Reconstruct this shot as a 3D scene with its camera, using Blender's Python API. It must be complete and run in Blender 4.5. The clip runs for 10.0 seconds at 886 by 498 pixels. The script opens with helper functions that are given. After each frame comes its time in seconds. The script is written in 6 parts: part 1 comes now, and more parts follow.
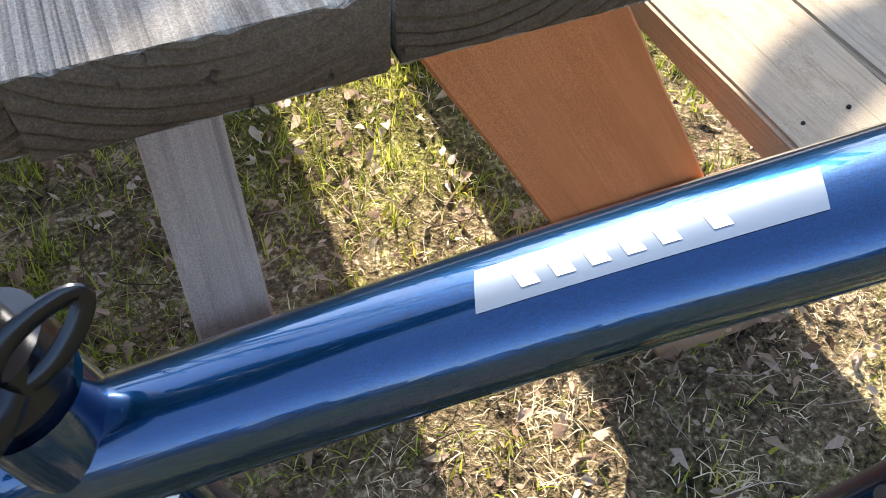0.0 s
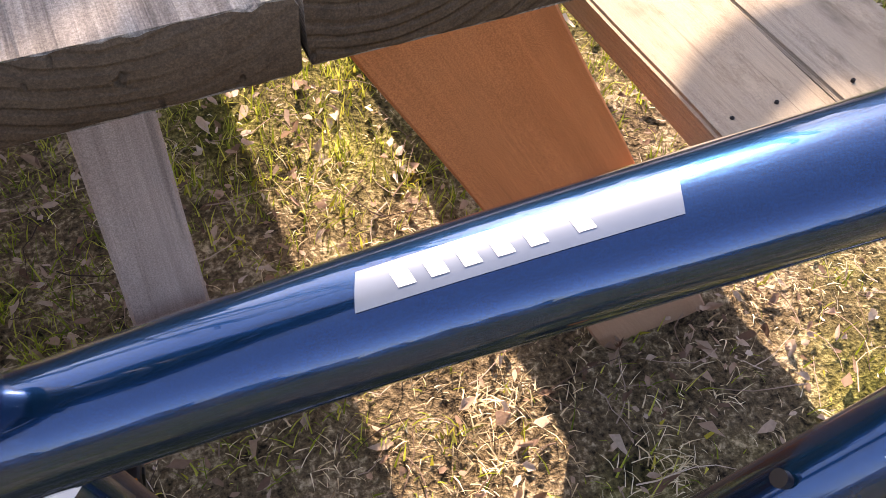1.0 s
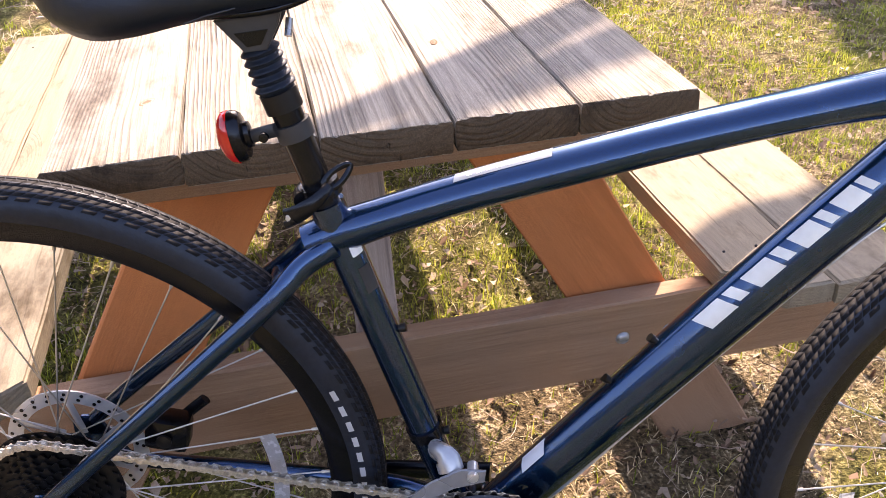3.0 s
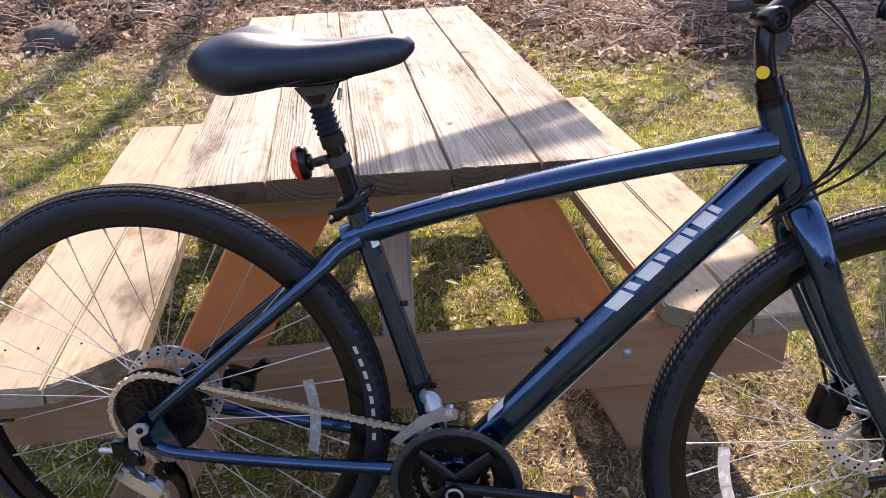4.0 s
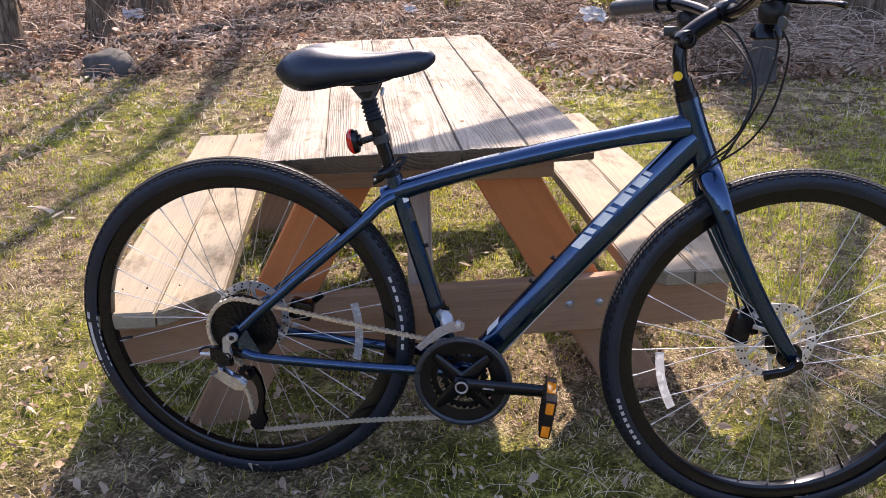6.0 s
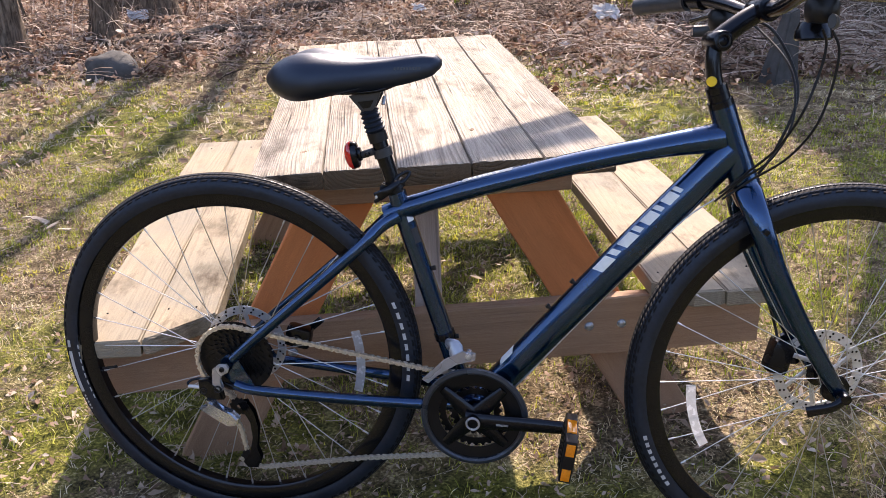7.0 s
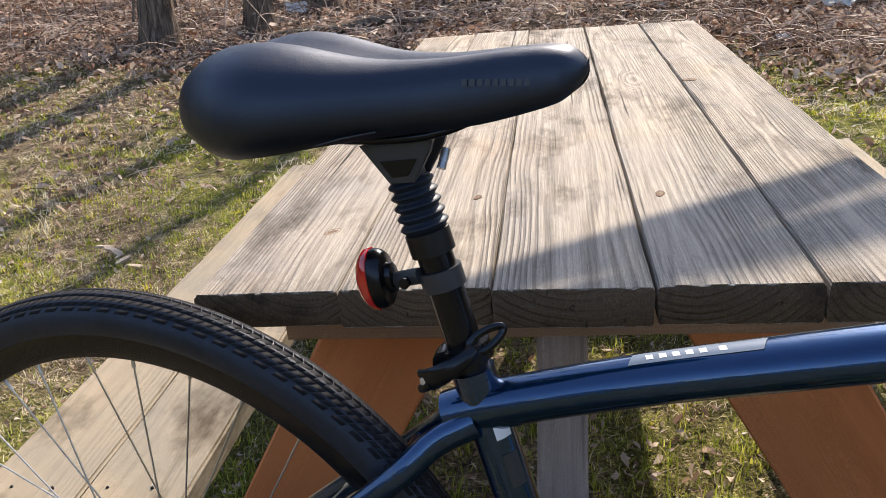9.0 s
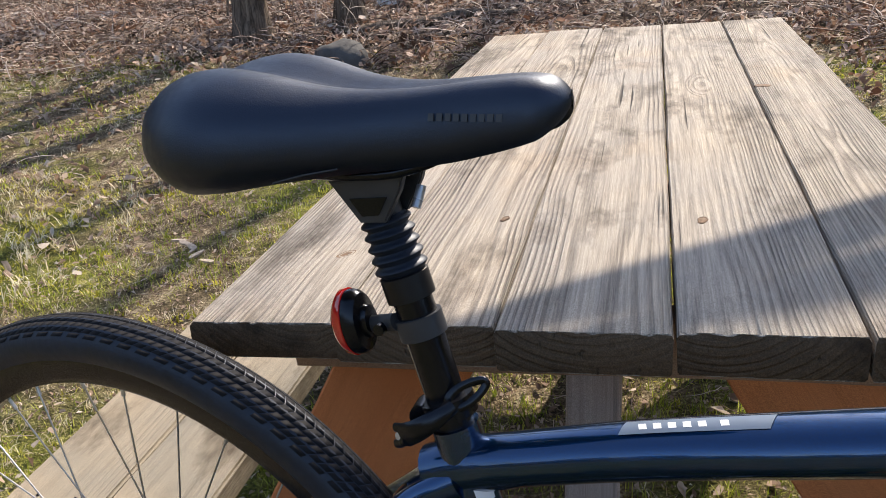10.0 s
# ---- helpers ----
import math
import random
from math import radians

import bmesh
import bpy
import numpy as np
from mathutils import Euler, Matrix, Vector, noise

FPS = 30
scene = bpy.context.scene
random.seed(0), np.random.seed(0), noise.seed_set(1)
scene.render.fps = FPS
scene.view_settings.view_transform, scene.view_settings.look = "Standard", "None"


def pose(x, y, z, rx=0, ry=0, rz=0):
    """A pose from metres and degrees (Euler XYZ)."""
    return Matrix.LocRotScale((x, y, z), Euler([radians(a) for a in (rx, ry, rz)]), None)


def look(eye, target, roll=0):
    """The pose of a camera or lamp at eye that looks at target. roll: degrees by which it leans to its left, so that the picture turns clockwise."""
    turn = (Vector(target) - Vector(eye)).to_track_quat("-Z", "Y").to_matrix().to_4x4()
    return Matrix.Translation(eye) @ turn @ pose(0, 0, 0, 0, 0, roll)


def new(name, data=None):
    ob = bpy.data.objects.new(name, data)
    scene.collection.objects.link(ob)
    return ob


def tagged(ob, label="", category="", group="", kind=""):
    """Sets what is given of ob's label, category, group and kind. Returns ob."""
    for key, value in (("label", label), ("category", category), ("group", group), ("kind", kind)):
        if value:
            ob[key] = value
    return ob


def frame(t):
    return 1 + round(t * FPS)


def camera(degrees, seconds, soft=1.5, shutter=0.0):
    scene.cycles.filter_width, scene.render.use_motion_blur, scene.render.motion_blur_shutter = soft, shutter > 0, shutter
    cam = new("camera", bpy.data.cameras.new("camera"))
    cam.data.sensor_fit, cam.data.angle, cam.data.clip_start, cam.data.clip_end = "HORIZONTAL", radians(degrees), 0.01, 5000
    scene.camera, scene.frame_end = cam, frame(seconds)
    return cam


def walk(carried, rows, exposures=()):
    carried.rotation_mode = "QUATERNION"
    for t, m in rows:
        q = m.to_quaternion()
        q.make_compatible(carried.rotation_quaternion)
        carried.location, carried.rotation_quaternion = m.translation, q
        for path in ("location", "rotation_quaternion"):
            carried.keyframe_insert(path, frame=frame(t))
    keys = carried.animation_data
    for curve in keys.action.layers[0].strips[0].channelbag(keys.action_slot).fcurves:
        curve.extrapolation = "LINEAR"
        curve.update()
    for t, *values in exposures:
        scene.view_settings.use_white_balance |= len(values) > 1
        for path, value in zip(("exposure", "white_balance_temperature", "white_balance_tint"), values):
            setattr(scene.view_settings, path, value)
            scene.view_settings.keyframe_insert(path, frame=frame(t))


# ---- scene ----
# ---- camera and its walk ----
cam = camera(54.3, 10.0, 0.6)
PATH = [
    (0.0, (-0.102, -0.276, 0.886), (0.482, 0.867, -0.647), 4.0),
    (0.6, (-0.084, -0.263, 0.878), (0.558, 0.807, -0.686), 6.2),
    (1.2, (-0.085, -0.313, 0.916), (0.565, 0.805, -0.610), 6.9),
    (1.8, (-0.091, -0.401, 0.974), (0.452, 0.890, -0.453), 3.4),
    (2.4, (-0.110, -0.555, 1.051), (0.324, 0.901, -0.249), 1.3),
    (3.0, (-0.198, -0.827, 1.074), (0.181, 0.815, -0.003), -0.5),
    (4.5, (-0.180, -1.444, 1.163), (0.041, 0.382, 0.377), 0.5),
    (5.0, (-0.221, -1.629, 1.182), (-0.003, 0.202, 0.407), 0.4),
    (5.5, (-0.237, -1.739, 1.192), (-0.020, 0.099, 0.432), 0.2),
    (7.0, (-0.213, -1.576, 1.173), (-0.025, 0.263, 0.409), -0.5),
    (7.5, (-0.151, -1.389, 1.167), (-0.041, 0.452, 0.394), -0.6),
    (8.0, (-0.152, -1.130, 1.131), (-0.051, 0.714, 0.362), -0.7),
    (8.5, (-0.149, -0.872, 1.051), (-0.169, 0.980, 0.296), -1.8),
    (9.0, (-0.097, -0.698, 1.018), (-0.318, 1.137, 0.256), -2.7),
    (9.5, (-0.053, -0.645, 1.019), (-0.429, 1.163, 0.249), -2.9),
    (10.0, (-0.028, -0.620, 1.026), (-0.464, 1.173, 0.254), -3.9),
]
walk(cam, [(t, look(eye, target, roll)) for t, eye, target, roll in PATH], [(0.0, 2.36, 7000, 12), (0.8, 2.25, 8100, 28), (2.0, 2.24, 8200, 30), (2.5, 2.20, 8100, 30), (3.2, 2.10, 7900, 28), (4.3, 1.65, 7300, 26), (7.0, 1.60, 7150, 23), (7.6, 1.54, 7100, 21), (9.0, 1.16, 6950, 15), (10.0, 1.08, 6900, 14)])

# ---- world, sun ----
SUN = Vector((0.305, 1.15, 1.0)).normalized()
world = bpy.data.worlds.new("sky")
scene.world = world
world.use_nodes = True
sky = world.node_tree.nodes.new("ShaderNodeTexSky")
sky.sky_type, sky.sun_disc = "NISHITA", False
sky.sun_elevation = math.asin(SUN.z)
sky.sun_rotation = math.atan2(SUN.x, SUN.y)
background = world.node_tree.nodes["Background"]
background.inputs["Strength"].default_value = 0.136
world.node_tree.links.new(sky.outputs["Color"], background.inputs["Color"])
sun = new("sun", bpy.data.lights.new("sun", "SUN"))
sun.data.energy, sun.data.angle, sun.data.color = 3.4, radians(0.45), (1.0, 0.93, 0.81)
sun.matrix_world = look(SUN * 30, (0, 0, 0))


# ---- materials ----
class Nodes:
    """A small helper to write node materials in few lines."""

    def __init__(self, name, rough=0.5, metal=0.0, colour=None):
        self.mat = bpy.data.materials.new(name)
        self.mat.use_nodes = True
        self.tree = self.mat.node_tree
        self.bsdf = self.tree.nodes["Principled BSDF"]
        self.put(Roughness=rough, Metallic=metal)
        if colour:
            self.put(**{"Base Color": (*colour, 1)})

    def put(self, **values):
        for key, value in values.items():
            if hasattr(value, "is_output"):
                self.tree.links.new(value, self.bsdf.inputs[key])
            else:
                self.bsdf.inputs[key].default_value = value
        return self

    def node(self, kind, out=0, inputs=None, operation="", clamp=False):
        n = self.tree.nodes.new("ShaderNode" + kind)
        if operation:
            n.operation = operation
        if clamp:
            n.use_clamp = True
        for key, value in (inputs or {}).items():
            if hasattr(value, "is_output"):
                self.tree.links.new(value, n.inputs[key])
            else:
                n.inputs[key].default_value = value
        return n.outputs[out]

    def coords(self, scale=(1, 1, 1), out="Object", shift=None):
        c = self.node("TexCoord", out)
        ins = {"Vector": c, "Scale": scale}
        if shift is not None:
            ins["Location"] = shift
        return self.node("Mapping", 0, ins)

    def noise(self, vector, scale, detail=4.0, rough=0.55, distort=0.0):
        return self.node("TexNoise", "Fac", {"Vector": vector, "Scale": scale, "Detail": detail, "Roughness": rough, "Distortion": distort})

    def math(self, op, a, b=0.0, c=0.0, clamp=False):
        return self.node("Math", 0, {0: a, 1: b, 2: c}, operation=op, clamp=clamp)

    def ramp(self, fac, *stops):
        n = self.tree.nodes.new("ShaderNodeValToRGB")
        self.tree.links.new(fac, n.inputs[0])
        while len(n.color_ramp.elements) < len(stops):
            n.color_ramp.elements.new(0.5)
        for e, (pos, col) in zip(n.color_ramp.elements, stops):
            e.position = pos
            e.color = (*col, 1) if len(col) == 3 else col
        return n.outputs[0]

    def mix(self, fac, a, b, mode="MIX"):
        n = self.tree.nodes.new("ShaderNodeMix")
        n.data_type, n.blend_type = "RGBA", mode
        for i, v in ((0, fac), (6, a), (7, b)):
            if hasattr(v, "is_output"):
                self.tree.links.new(v, n.inputs[i])
            else:
                n.inputs[i].default_value = (*v, 1) if isinstance(v, tuple) and len(v) == 3 else v
        return n.outputs[2]

    def bump(self, height, distance, strength=1.0):
        self.put(Normal=self.node("Bump", 0, {"Height": height, "Distance": distance, "Strength": strength}))
        return self


def g(v):
    return (v, v, v)


def speckled(name, colour, rough, metal=0.0, spread=0.25, scale=40, bump=0.0, coat=0.0, shine=0.5, tint=None):
    """A plain surface with a fine change of tone and gloss."""
    m = Nodes(name, rough, metal)
    p = m.coords()
    n, big = m.noise(p, scale), m.noise(p, scale / 7, 2)
    tone = m.math("ADD", m.math("MULTIPLY", n, 0.5), m.math("MULTIPLY", big, 0.5))
    lo, hi = tuple(c * (1 - spread) for c in colour), tuple(c * (1 + spread) for c in colour)
    m.put(**{"Base Color": m.ramp(tone, (0.3, lo), (0.7, hi))})
    m.put(Roughness=m.math("ADD", m.math("MULTIPLY", m.math("SUBTRACT", big, 0.5), 0.3), rough, clamp=True))
    m.put(**{"Specular IOR Level": shine})
    if tint:
        m.put(**{"Specular Tint": (*tint, 1)})
    if bump:
        m.bump(n, bump)
    if coat:
        m.put(**{"Coat Weight": coat, "Coat Roughness": 0.04})
    return m.mat


def paint_material():
    """Dark navy metallic paint under a thick clear coat, with dust and fine swirls."""
    m = Nodes("navy_paint", 0.3, 0.92)
    p = m.coords()
    flake = m.noise(p, 2600, 1)
    dust = m.noise(p, 22, 5)
    swirl = m.noise(m.coords((1, 1, 3)), 60, 4, 0.7)
    specks = m.noise(p, 420, 2, 0.5)
    colour = m.ramp(flake, (0.35, (0.0010, 0.026, 0.084)), (0.7, (0.0032, 0.062, 0.175)))
    dirt = m.math("ADD", m.math("MULTIPLY", m.math("SUBTRACT", dust, 0.56, clamp=True), 0.35), m.math("MULTIPLY", m.math("SUBTRACT", specks, 0.74, clamp=True), 2.5), clamp=True)
    m.put(**{"Base Color": m.mix(dirt, colour, (0.22, 0.21, 0.20))})
    m.bump(m.noise(m.coords((5, 130, 130)), 1.0, 3, 0.6), 0.00025)
    m.put(**{"Roughness": m.math("MULTIPLY_ADD", dust, 0.18, 0.15), "Coat Weight": 1.0, "Coat IOR": 1.5, "Coat Roughness": m.math("MULTIPLY_ADD", swirl, 0.05, 0.005)})
    return m.mat


def wood_material(name, pale, dark, grey, ring=0.0036, wear=0.5, relief=0.0012, high=0.06, bold=0.4, split=1.0, bands=0.0, grime=0.0, fine=1.7, foot=None):
    """Sawn softwood: rings round a pith that runs along the plank's y, with cracks, knots, grey bands and dirt."""
    m = Nodes(name, 0.78)
    rnd = m.node("ObjectInfo", "Random")
    other = m.math("FRACT", m.math("MULTIPLY", rnd, 37.7))
    shift = m.node("CombineXYZ", 0, {0: m.math("MULTIPLY", rnd, 3.1), 1: m.math("MULTIPLY", rnd, 17.0), 2: m.math("MULTIPLY", rnd, 5.3)})
    c = m.node("TexCoord", "Object")
    moved = m.node("VectorMath", 0, {0: c, 1: shift}, operation="ADD")
    wob = m.math("SUBTRACT", m.noise(m.node("Mapping", 0, {"Vector": moved, "Scale": (4, 0.8, 4)}), 1.0, 3), 0.5)
    x, y, z = (m.node("SeparateXYZ", i, {0: c}) for i in range(3))
    px = m.math("ADD", x, m.math("MULTIPLY", m.math("SUBTRACT", rnd, 0.5), 0.11))
    pz = m.math("SUBTRACT", z, m.math("MULTIPLY_ADD", other, high * 1.6, high * 0.4))
    r = m.math("SQRT", m.math("ADD", m.math("MULTIPLY", px, px), m.math("MULTIPLY", pz, pz)))
    # a few knots bend the rings round them
    kn = m.node("Mapping", 0, {"Vector": moved, "Scale": (4.2, 1.0, 4.2)})
    vor = m.node("TexVoronoi", "Distance", {"Vector": kn, "Scale": 1.15, "Randomness": 1.0})
    near = m.math("SUBTRACT", 1.0, m.math("MULTIPLY", vor, 5.5), clamp=True)
    knot = m.math("SUBTRACT", 1.0, m.math("MULTIPLY", vor, 15.0), clamp=True)
    r = m.math("ADD", r, m.math("ADD", m.math("MULTIPLY", wob, 0.032), m.math("MULTIPLY", near, 0.042)))
    # rings of uneven width, worn away in places
    uneven = m.noise(m.node("CombineXYZ", 0, {0: m.math("MULTIPLY", r, 0.28 / ring), 1: rnd, 2: m.math("MULTIPLY", y, 0.6)}), 1.0, 2)
    r = m.math("MULTIPLY_ADD", m.math("SUBTRACT", uneven, 0.5), ring * 2.2, r)
    rings = m.math("MULTIPLY_ADD", m.math("SINE", m.math("MULTIPLY", r, 6.283 / ring)), 0.5, 0.5)
    rings = m.math("MULTIPLY", m.math("SUBTRACT", rings, 0.45, clamp=True), 2.2, clamp=True)
    fibre = m.noise(m.node("Mapping", 0, {"Vector": moved, "Scale": (420, 7, 420)}), 1.0, 6, 0.8)
    streak = m.noise(m.node("Mapping", 0, {"Vector": moved, "Scale": (120, 1.6, 120)}), 1.0, 4, 0.65)
    broad = m.noise(m.node("Mapping", 0, {"Vector": moved, "Scale": (105, 2.4, 60)}), 1.0, 2, 0.5)
    cracks = m.noise(m.node("Mapping", 0, {"Vector": moved, "Scale": (120, 1.6, 60)}), 1.0, 2, 0.6)
    crack = m.math("MULTIPLY", m.math("SUBTRACT", 0.325, cracks, clamp=True), 14.0, clamp=True)
    stain = m.noise(moved, 4.0, 5, 0.62)
    worn = m.math("MULTIPLY_ADD", m.noise(m.node("Mapping", 0, {"Vector": moved, "Scale": (9, 2.0, 9)}), 1.0, 5), 3.0, -0.85, clamp=True)
    blotch = m.noise(m.node("Mapping", 0, {"Vector": moved, "Scale": (10, 4.0, 10)}), 1.0, 6, 0.7)
    lines = m.math("MULTIPLY", rings, worn)
    grain = m.math("ADD", m.math("MULTIPLY", lines, bold), m.math("ADD", m.math("MULTIPLY_ADD", m.math("SUBTRACT", fibre, 0.5), fine * 1.15, 0.24), m.math("MULTIPLY", m.math("SUBTRACT", streak, 0.5), fine * 0.22)), clamp=True)
    col = m.mix(grain, pale, dark)
    if bands:
        tint = m.ramp(broad, (0.30, tuple(v * 0.45 for v in dark)), (0.42, grey), (0.52, pale), (0.60, tuple(v * 0.75 for v in grey)), (0.72, (pale[0] * 1.1, pale[1] * 1.08, pale[2] * 1.05)))
        warm = m.math("MULTIPLY", m.math("SUBTRACT", m.noise(m.node("Mapping", 0, {"Vector": moved, "Scale": (8, 3.0, 8)}), 1.0, 5, 0.6), 0.50, clamp=True), 4.0, clamp=True)
        tint = m.mix(m.math("MULTIPLY", warm, 0.8), tint, (0.44, 0.27, 0.14))
        col = m.mix(m.math("MULTIPLY_ADD", warm, 0.30, bands), col, m.mix(m.math("MULTIPLY", grain, 0.75), tint, tuple(v * 0.6 for v in dark)))
    greyed = m.math("MULTIPLY", m.math("MULTIPLY", m.math("SUBTRACT", stain, 0.36, clamp=True), 3.2, clamp=True), wear)
    col = m.mix(greyed, col, m.mix(grain, grey, tuple(v * 0.36 for v in grey)))
    dirt = m.math("MULTIPLY", m.math("SUBTRACT", blotch, 0.52, clamp=True), 5.0, clamp=True)
    col = m.mix(m.math("MULTIPLY", dirt, max(wear * 0.6, grime)), col, tuple(v * 0.55 for v in dark))
    col = m.mix(m.math("MULTIPLY", m.math("SUBTRACT", knot, 0.35, clamp=True), 2.0, clamp=True), col, tuple(v * 0.40 for v in dark))
    col = m.mix(m.math("MULTIPLY", crack, 0.9 * split), col, (0.03, 0.024, 0.018))
    if foot is not None:
        # the lower end, out in the rain, has lost its stain
        edge = m.math("MULTIPLY_ADD", m.math("SUBTRACT", stain, 0.5), 0.16, y)
        faded = m.math("MULTIPLY", m.math("SUBTRACT", edge, foot, clamp=True), 16.0, clamp=True)
        col = m.mix(m.math("MULTIPLY", faded, 0.9), col, m.mix(grain, (0.34, 0.23, 0.155), (0.20, 0.125, 0.08)))
    speck = m.noise(moved, 900, 2, 0.7)
    col = m.mix(0.35, col, m.ramp(speck, (0.35, g(0.15)), (0.65, g(0.85))), "OVERLAY")
    m.put(**{"Base Color": col, "Specular IOR Level": 0.25})
    height = m.math("SUBTRACT", m.math("ADD", m.math("MULTIPLY", lines, -0.6), m.math("MULTIPLY", fibre, -0.5)), m.math("MULTIPLY", crack, 1.5 * split))
    m.bump(height, relief)
    return m.mat


def island_material(name, rough, *stops, bump=0.0, thin=0.0):
    """Many small pieces in one mesh, each with a tone of its own. thin: how much light comes through a blade or leaf."""
    m = Nodes(name, rough)
    rnd = m.node("NewGeometry", "Random Per Island")
    p = m.coords()
    patch = m.noise(p, 1.1, 4)
    fac = m.math("ADD", m.math("MULTIPLY", rnd, 0.72), m.math("MULTIPLY", m.math("SUBTRACT", patch, 0.36), 1.0), clamp=True)
    col = m.ramp(fac, *stops)
    fine = m.noise(p, 260, 2)
    tone = m.mix(0.3, col, m.mix(fine, g(0.15), g(1.0)), "OVERLAY")
    m.put(**{"Base Color": tone, "Specular IOR Level": 0.3})
    if bump:
        m.bump(fine, bump)
    if thin:
        glow = m.node("BsdfTranslucent", 0, {"Color": tone})
        both = m.node("MixShader", 0, {0: thin, 1: m.bsdf.outputs[0], 2: glow})
        m.tree.links.new(both, m.tree.nodes["Material Output"].inputs["Surface"])
    return m.mat


def soil_material():
    m = Nodes("thatch", 0.95)
    p = m.coords()
    big, mid, fine = m.noise(p, 1.1, 4), m.noise(p, 14, 5, 0.7), m.noise(p, 130, 3, 0.7)
    t = m.math("ADD", m.math("MULTIPLY", mid, 0.5), m.math("MULTIPLY", fine, 0.5))
    straw = m.ramp(t, (0.38, (0.022, 0.016, 0.010)), (0.52, (0.20, 0.15, 0.088)), (0.64, (0.64, 0.53, 0.36)))
    moss = m.ramp(t, (0.38, (0.018, 0.021, 0.005)), (0.52, (0.15, 0.16, 0.025)), (0.66, (0.52, 0.49, 0.10)))
    # leaf mould behind the lawn, coloured dark to give the brush shaded gaps
    shaded_mould = m.ramp(t, (0.38, (0.012, 0.008, 0.006)), (0.54, (0.085, 0.055, 0.038)), (0.68, (0.34, 0.25, 0.19)))
    back = m.math("MULTIPLY", m.math("ADD", m.math("SUBTRACT", m.node("SeparateXYZ", 1, {0: p}), 4.5), m.math("SUBTRACT", big, 0.5)), 2.0, clamp=True)
    lawn = m.mix(m.ramp(big, (0.46, g(0.0)), (0.58, g(0.9))), straw, moss)
    m.put(**{"Base Color": m.mix(back, lawn, shaded_mould), "Specular IOR Level": 0.15})
    m.bump(m.math("ADD", mid, fine), 0.02)
    return m.mat


def bark_material(name, a, b):
    m = Nodes(name, 0.9)
    p = m.coords((1, 1, 0.16))
    n = m.noise(p, 38, 6, 0.65, 0.6)
    m.put(**{"Base Color": m.ramp(n, (0.35, a), (0.65, b)), "Specular IOR Level": 0.2})
    m.bump(n, 0.02)
    return m.mat


PAINT = paint_material()
RUBBER = speckled("tire_rubber", (0.012, 0.016, 0.025), 0.46, spread=0.4, scale=160, bump=0.0004, shine=0.42, tint=(0.75, 0.85, 1.0))
TREAD = speckled("worn_tread_rubber", (0.012, 0.012, 0.014), 0.8, spread=0.4, scale=160, bump=0.0004, shine=0.2)
GRIP = speckled("grip_rubber", (0.030, 0.032, 0.036), 0.45, scale=200, bump=0.0004)
BLACK = speckled("black_anodised_metal", (0.0035, 0.0035, 0.0045), 0.22, 0.0, scale=60, shine=0.4, tint=(0.75, 0.84, 1.0))
PLASTIC = speckled("black_plastic", (0.005, 0.005, 0.006), 0.40, scale=60, bump=0.0002, shine=0.35)
GREYPLASTIC = speckled("dark_grey_plastic", (0.030, 0.032, 0.036), 0.45, scale=60, bump=0.0002)
GUARD = speckled("smooth_dark_plastic", (0.030, 0.034, 0.042), 0.30, scale=60, shine=0.55, tint=(0.8, 0.88, 1.0))
STEEL = speckled("bright_steel", (0.62, 0.62, 0.63), 0.30, 0.6, 0.12, 90)
CHAIN = speckled("oily_steel", (0.60, 0.56, 0.50), 0.33, 0.75, 0.5, 300)
SPOKE = speckled("spoke_steel", (0.56, 0.55, 0.54), 0.35, 0.9, 0.2, 90)
ALLOY = speckled("silver_alloy", (0.42, 0.44, 0.48), 0.28, 0.6, 0.15, 70)
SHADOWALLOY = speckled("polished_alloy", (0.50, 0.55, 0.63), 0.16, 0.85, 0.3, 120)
COG = speckled("dark_cog_steel", (0.022, 0.022, 0.023), 0.34, 0.7, 0.4, 120)
BADGE = speckled("pale_silver_badge", (0.15, 0.19, 0.24), 0.34, 0.4, 0.05, 90)
DECAL = speckled("silver_decal", (0.78, 0.76, 0.71), 0.30, 0.1, 0.10, 90)
PRINT = speckled("grey_print", (0.45, 0.46, 0.48), 0.5, 0.0, 0.05, 90)
WHITE = speckled("white_print", (0.78, 0.79, 0.8), 0.5, 0.0, 0.05, 90)
RED = speckled("red_lens", (0.55, 0.01, 0.008), 0.12, coat=1.0, spread=0.2)
ORANGE = speckled("orange_reflector", (0.85, 0.25, 0.01), 0.2, coat=0.7, spread=0.25, scale=400)
YELLOW = speckled("yellow_sticker", (0.85, 0.55, 0.01), 0.4, spread=0.05)
REFLECT = speckled("clear_grey_reflector", (0.62, 0.64, 0.68), 0.25, 0.2, 0.2, 500, bump=0.0006, coat=0.6)
VINYL = speckled("saddle_vinyl", (0.0028, 0.0042, 0.0085), 0.42, spread=0.2, scale=900, bump=0.00018, shine=0.8, tint=(0.62, 0.75, 1.0))
WOOD_TOP = wood_material("weathered_table_wood", (0.55, 0.465, 0.355), (0.085, 0.060, 0.042), (0.41, 0.37, 0.32), wear=0.9, relief=0.0030, bold=0.42, bands=0.35, grime=1.0, ring=0.0029, high=0.08, fine=2.1)
# dirty end grain, coloured darker still to give the end faces their shade
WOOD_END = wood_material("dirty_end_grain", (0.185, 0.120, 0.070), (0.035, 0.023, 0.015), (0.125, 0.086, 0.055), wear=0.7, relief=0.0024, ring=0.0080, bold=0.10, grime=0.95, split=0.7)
WOOD_KNOT = speckled("dark_knot_wood", (0.17, 0.10, 0.055), 0.8, spread=0.6, scale=300, bump=0.0008)
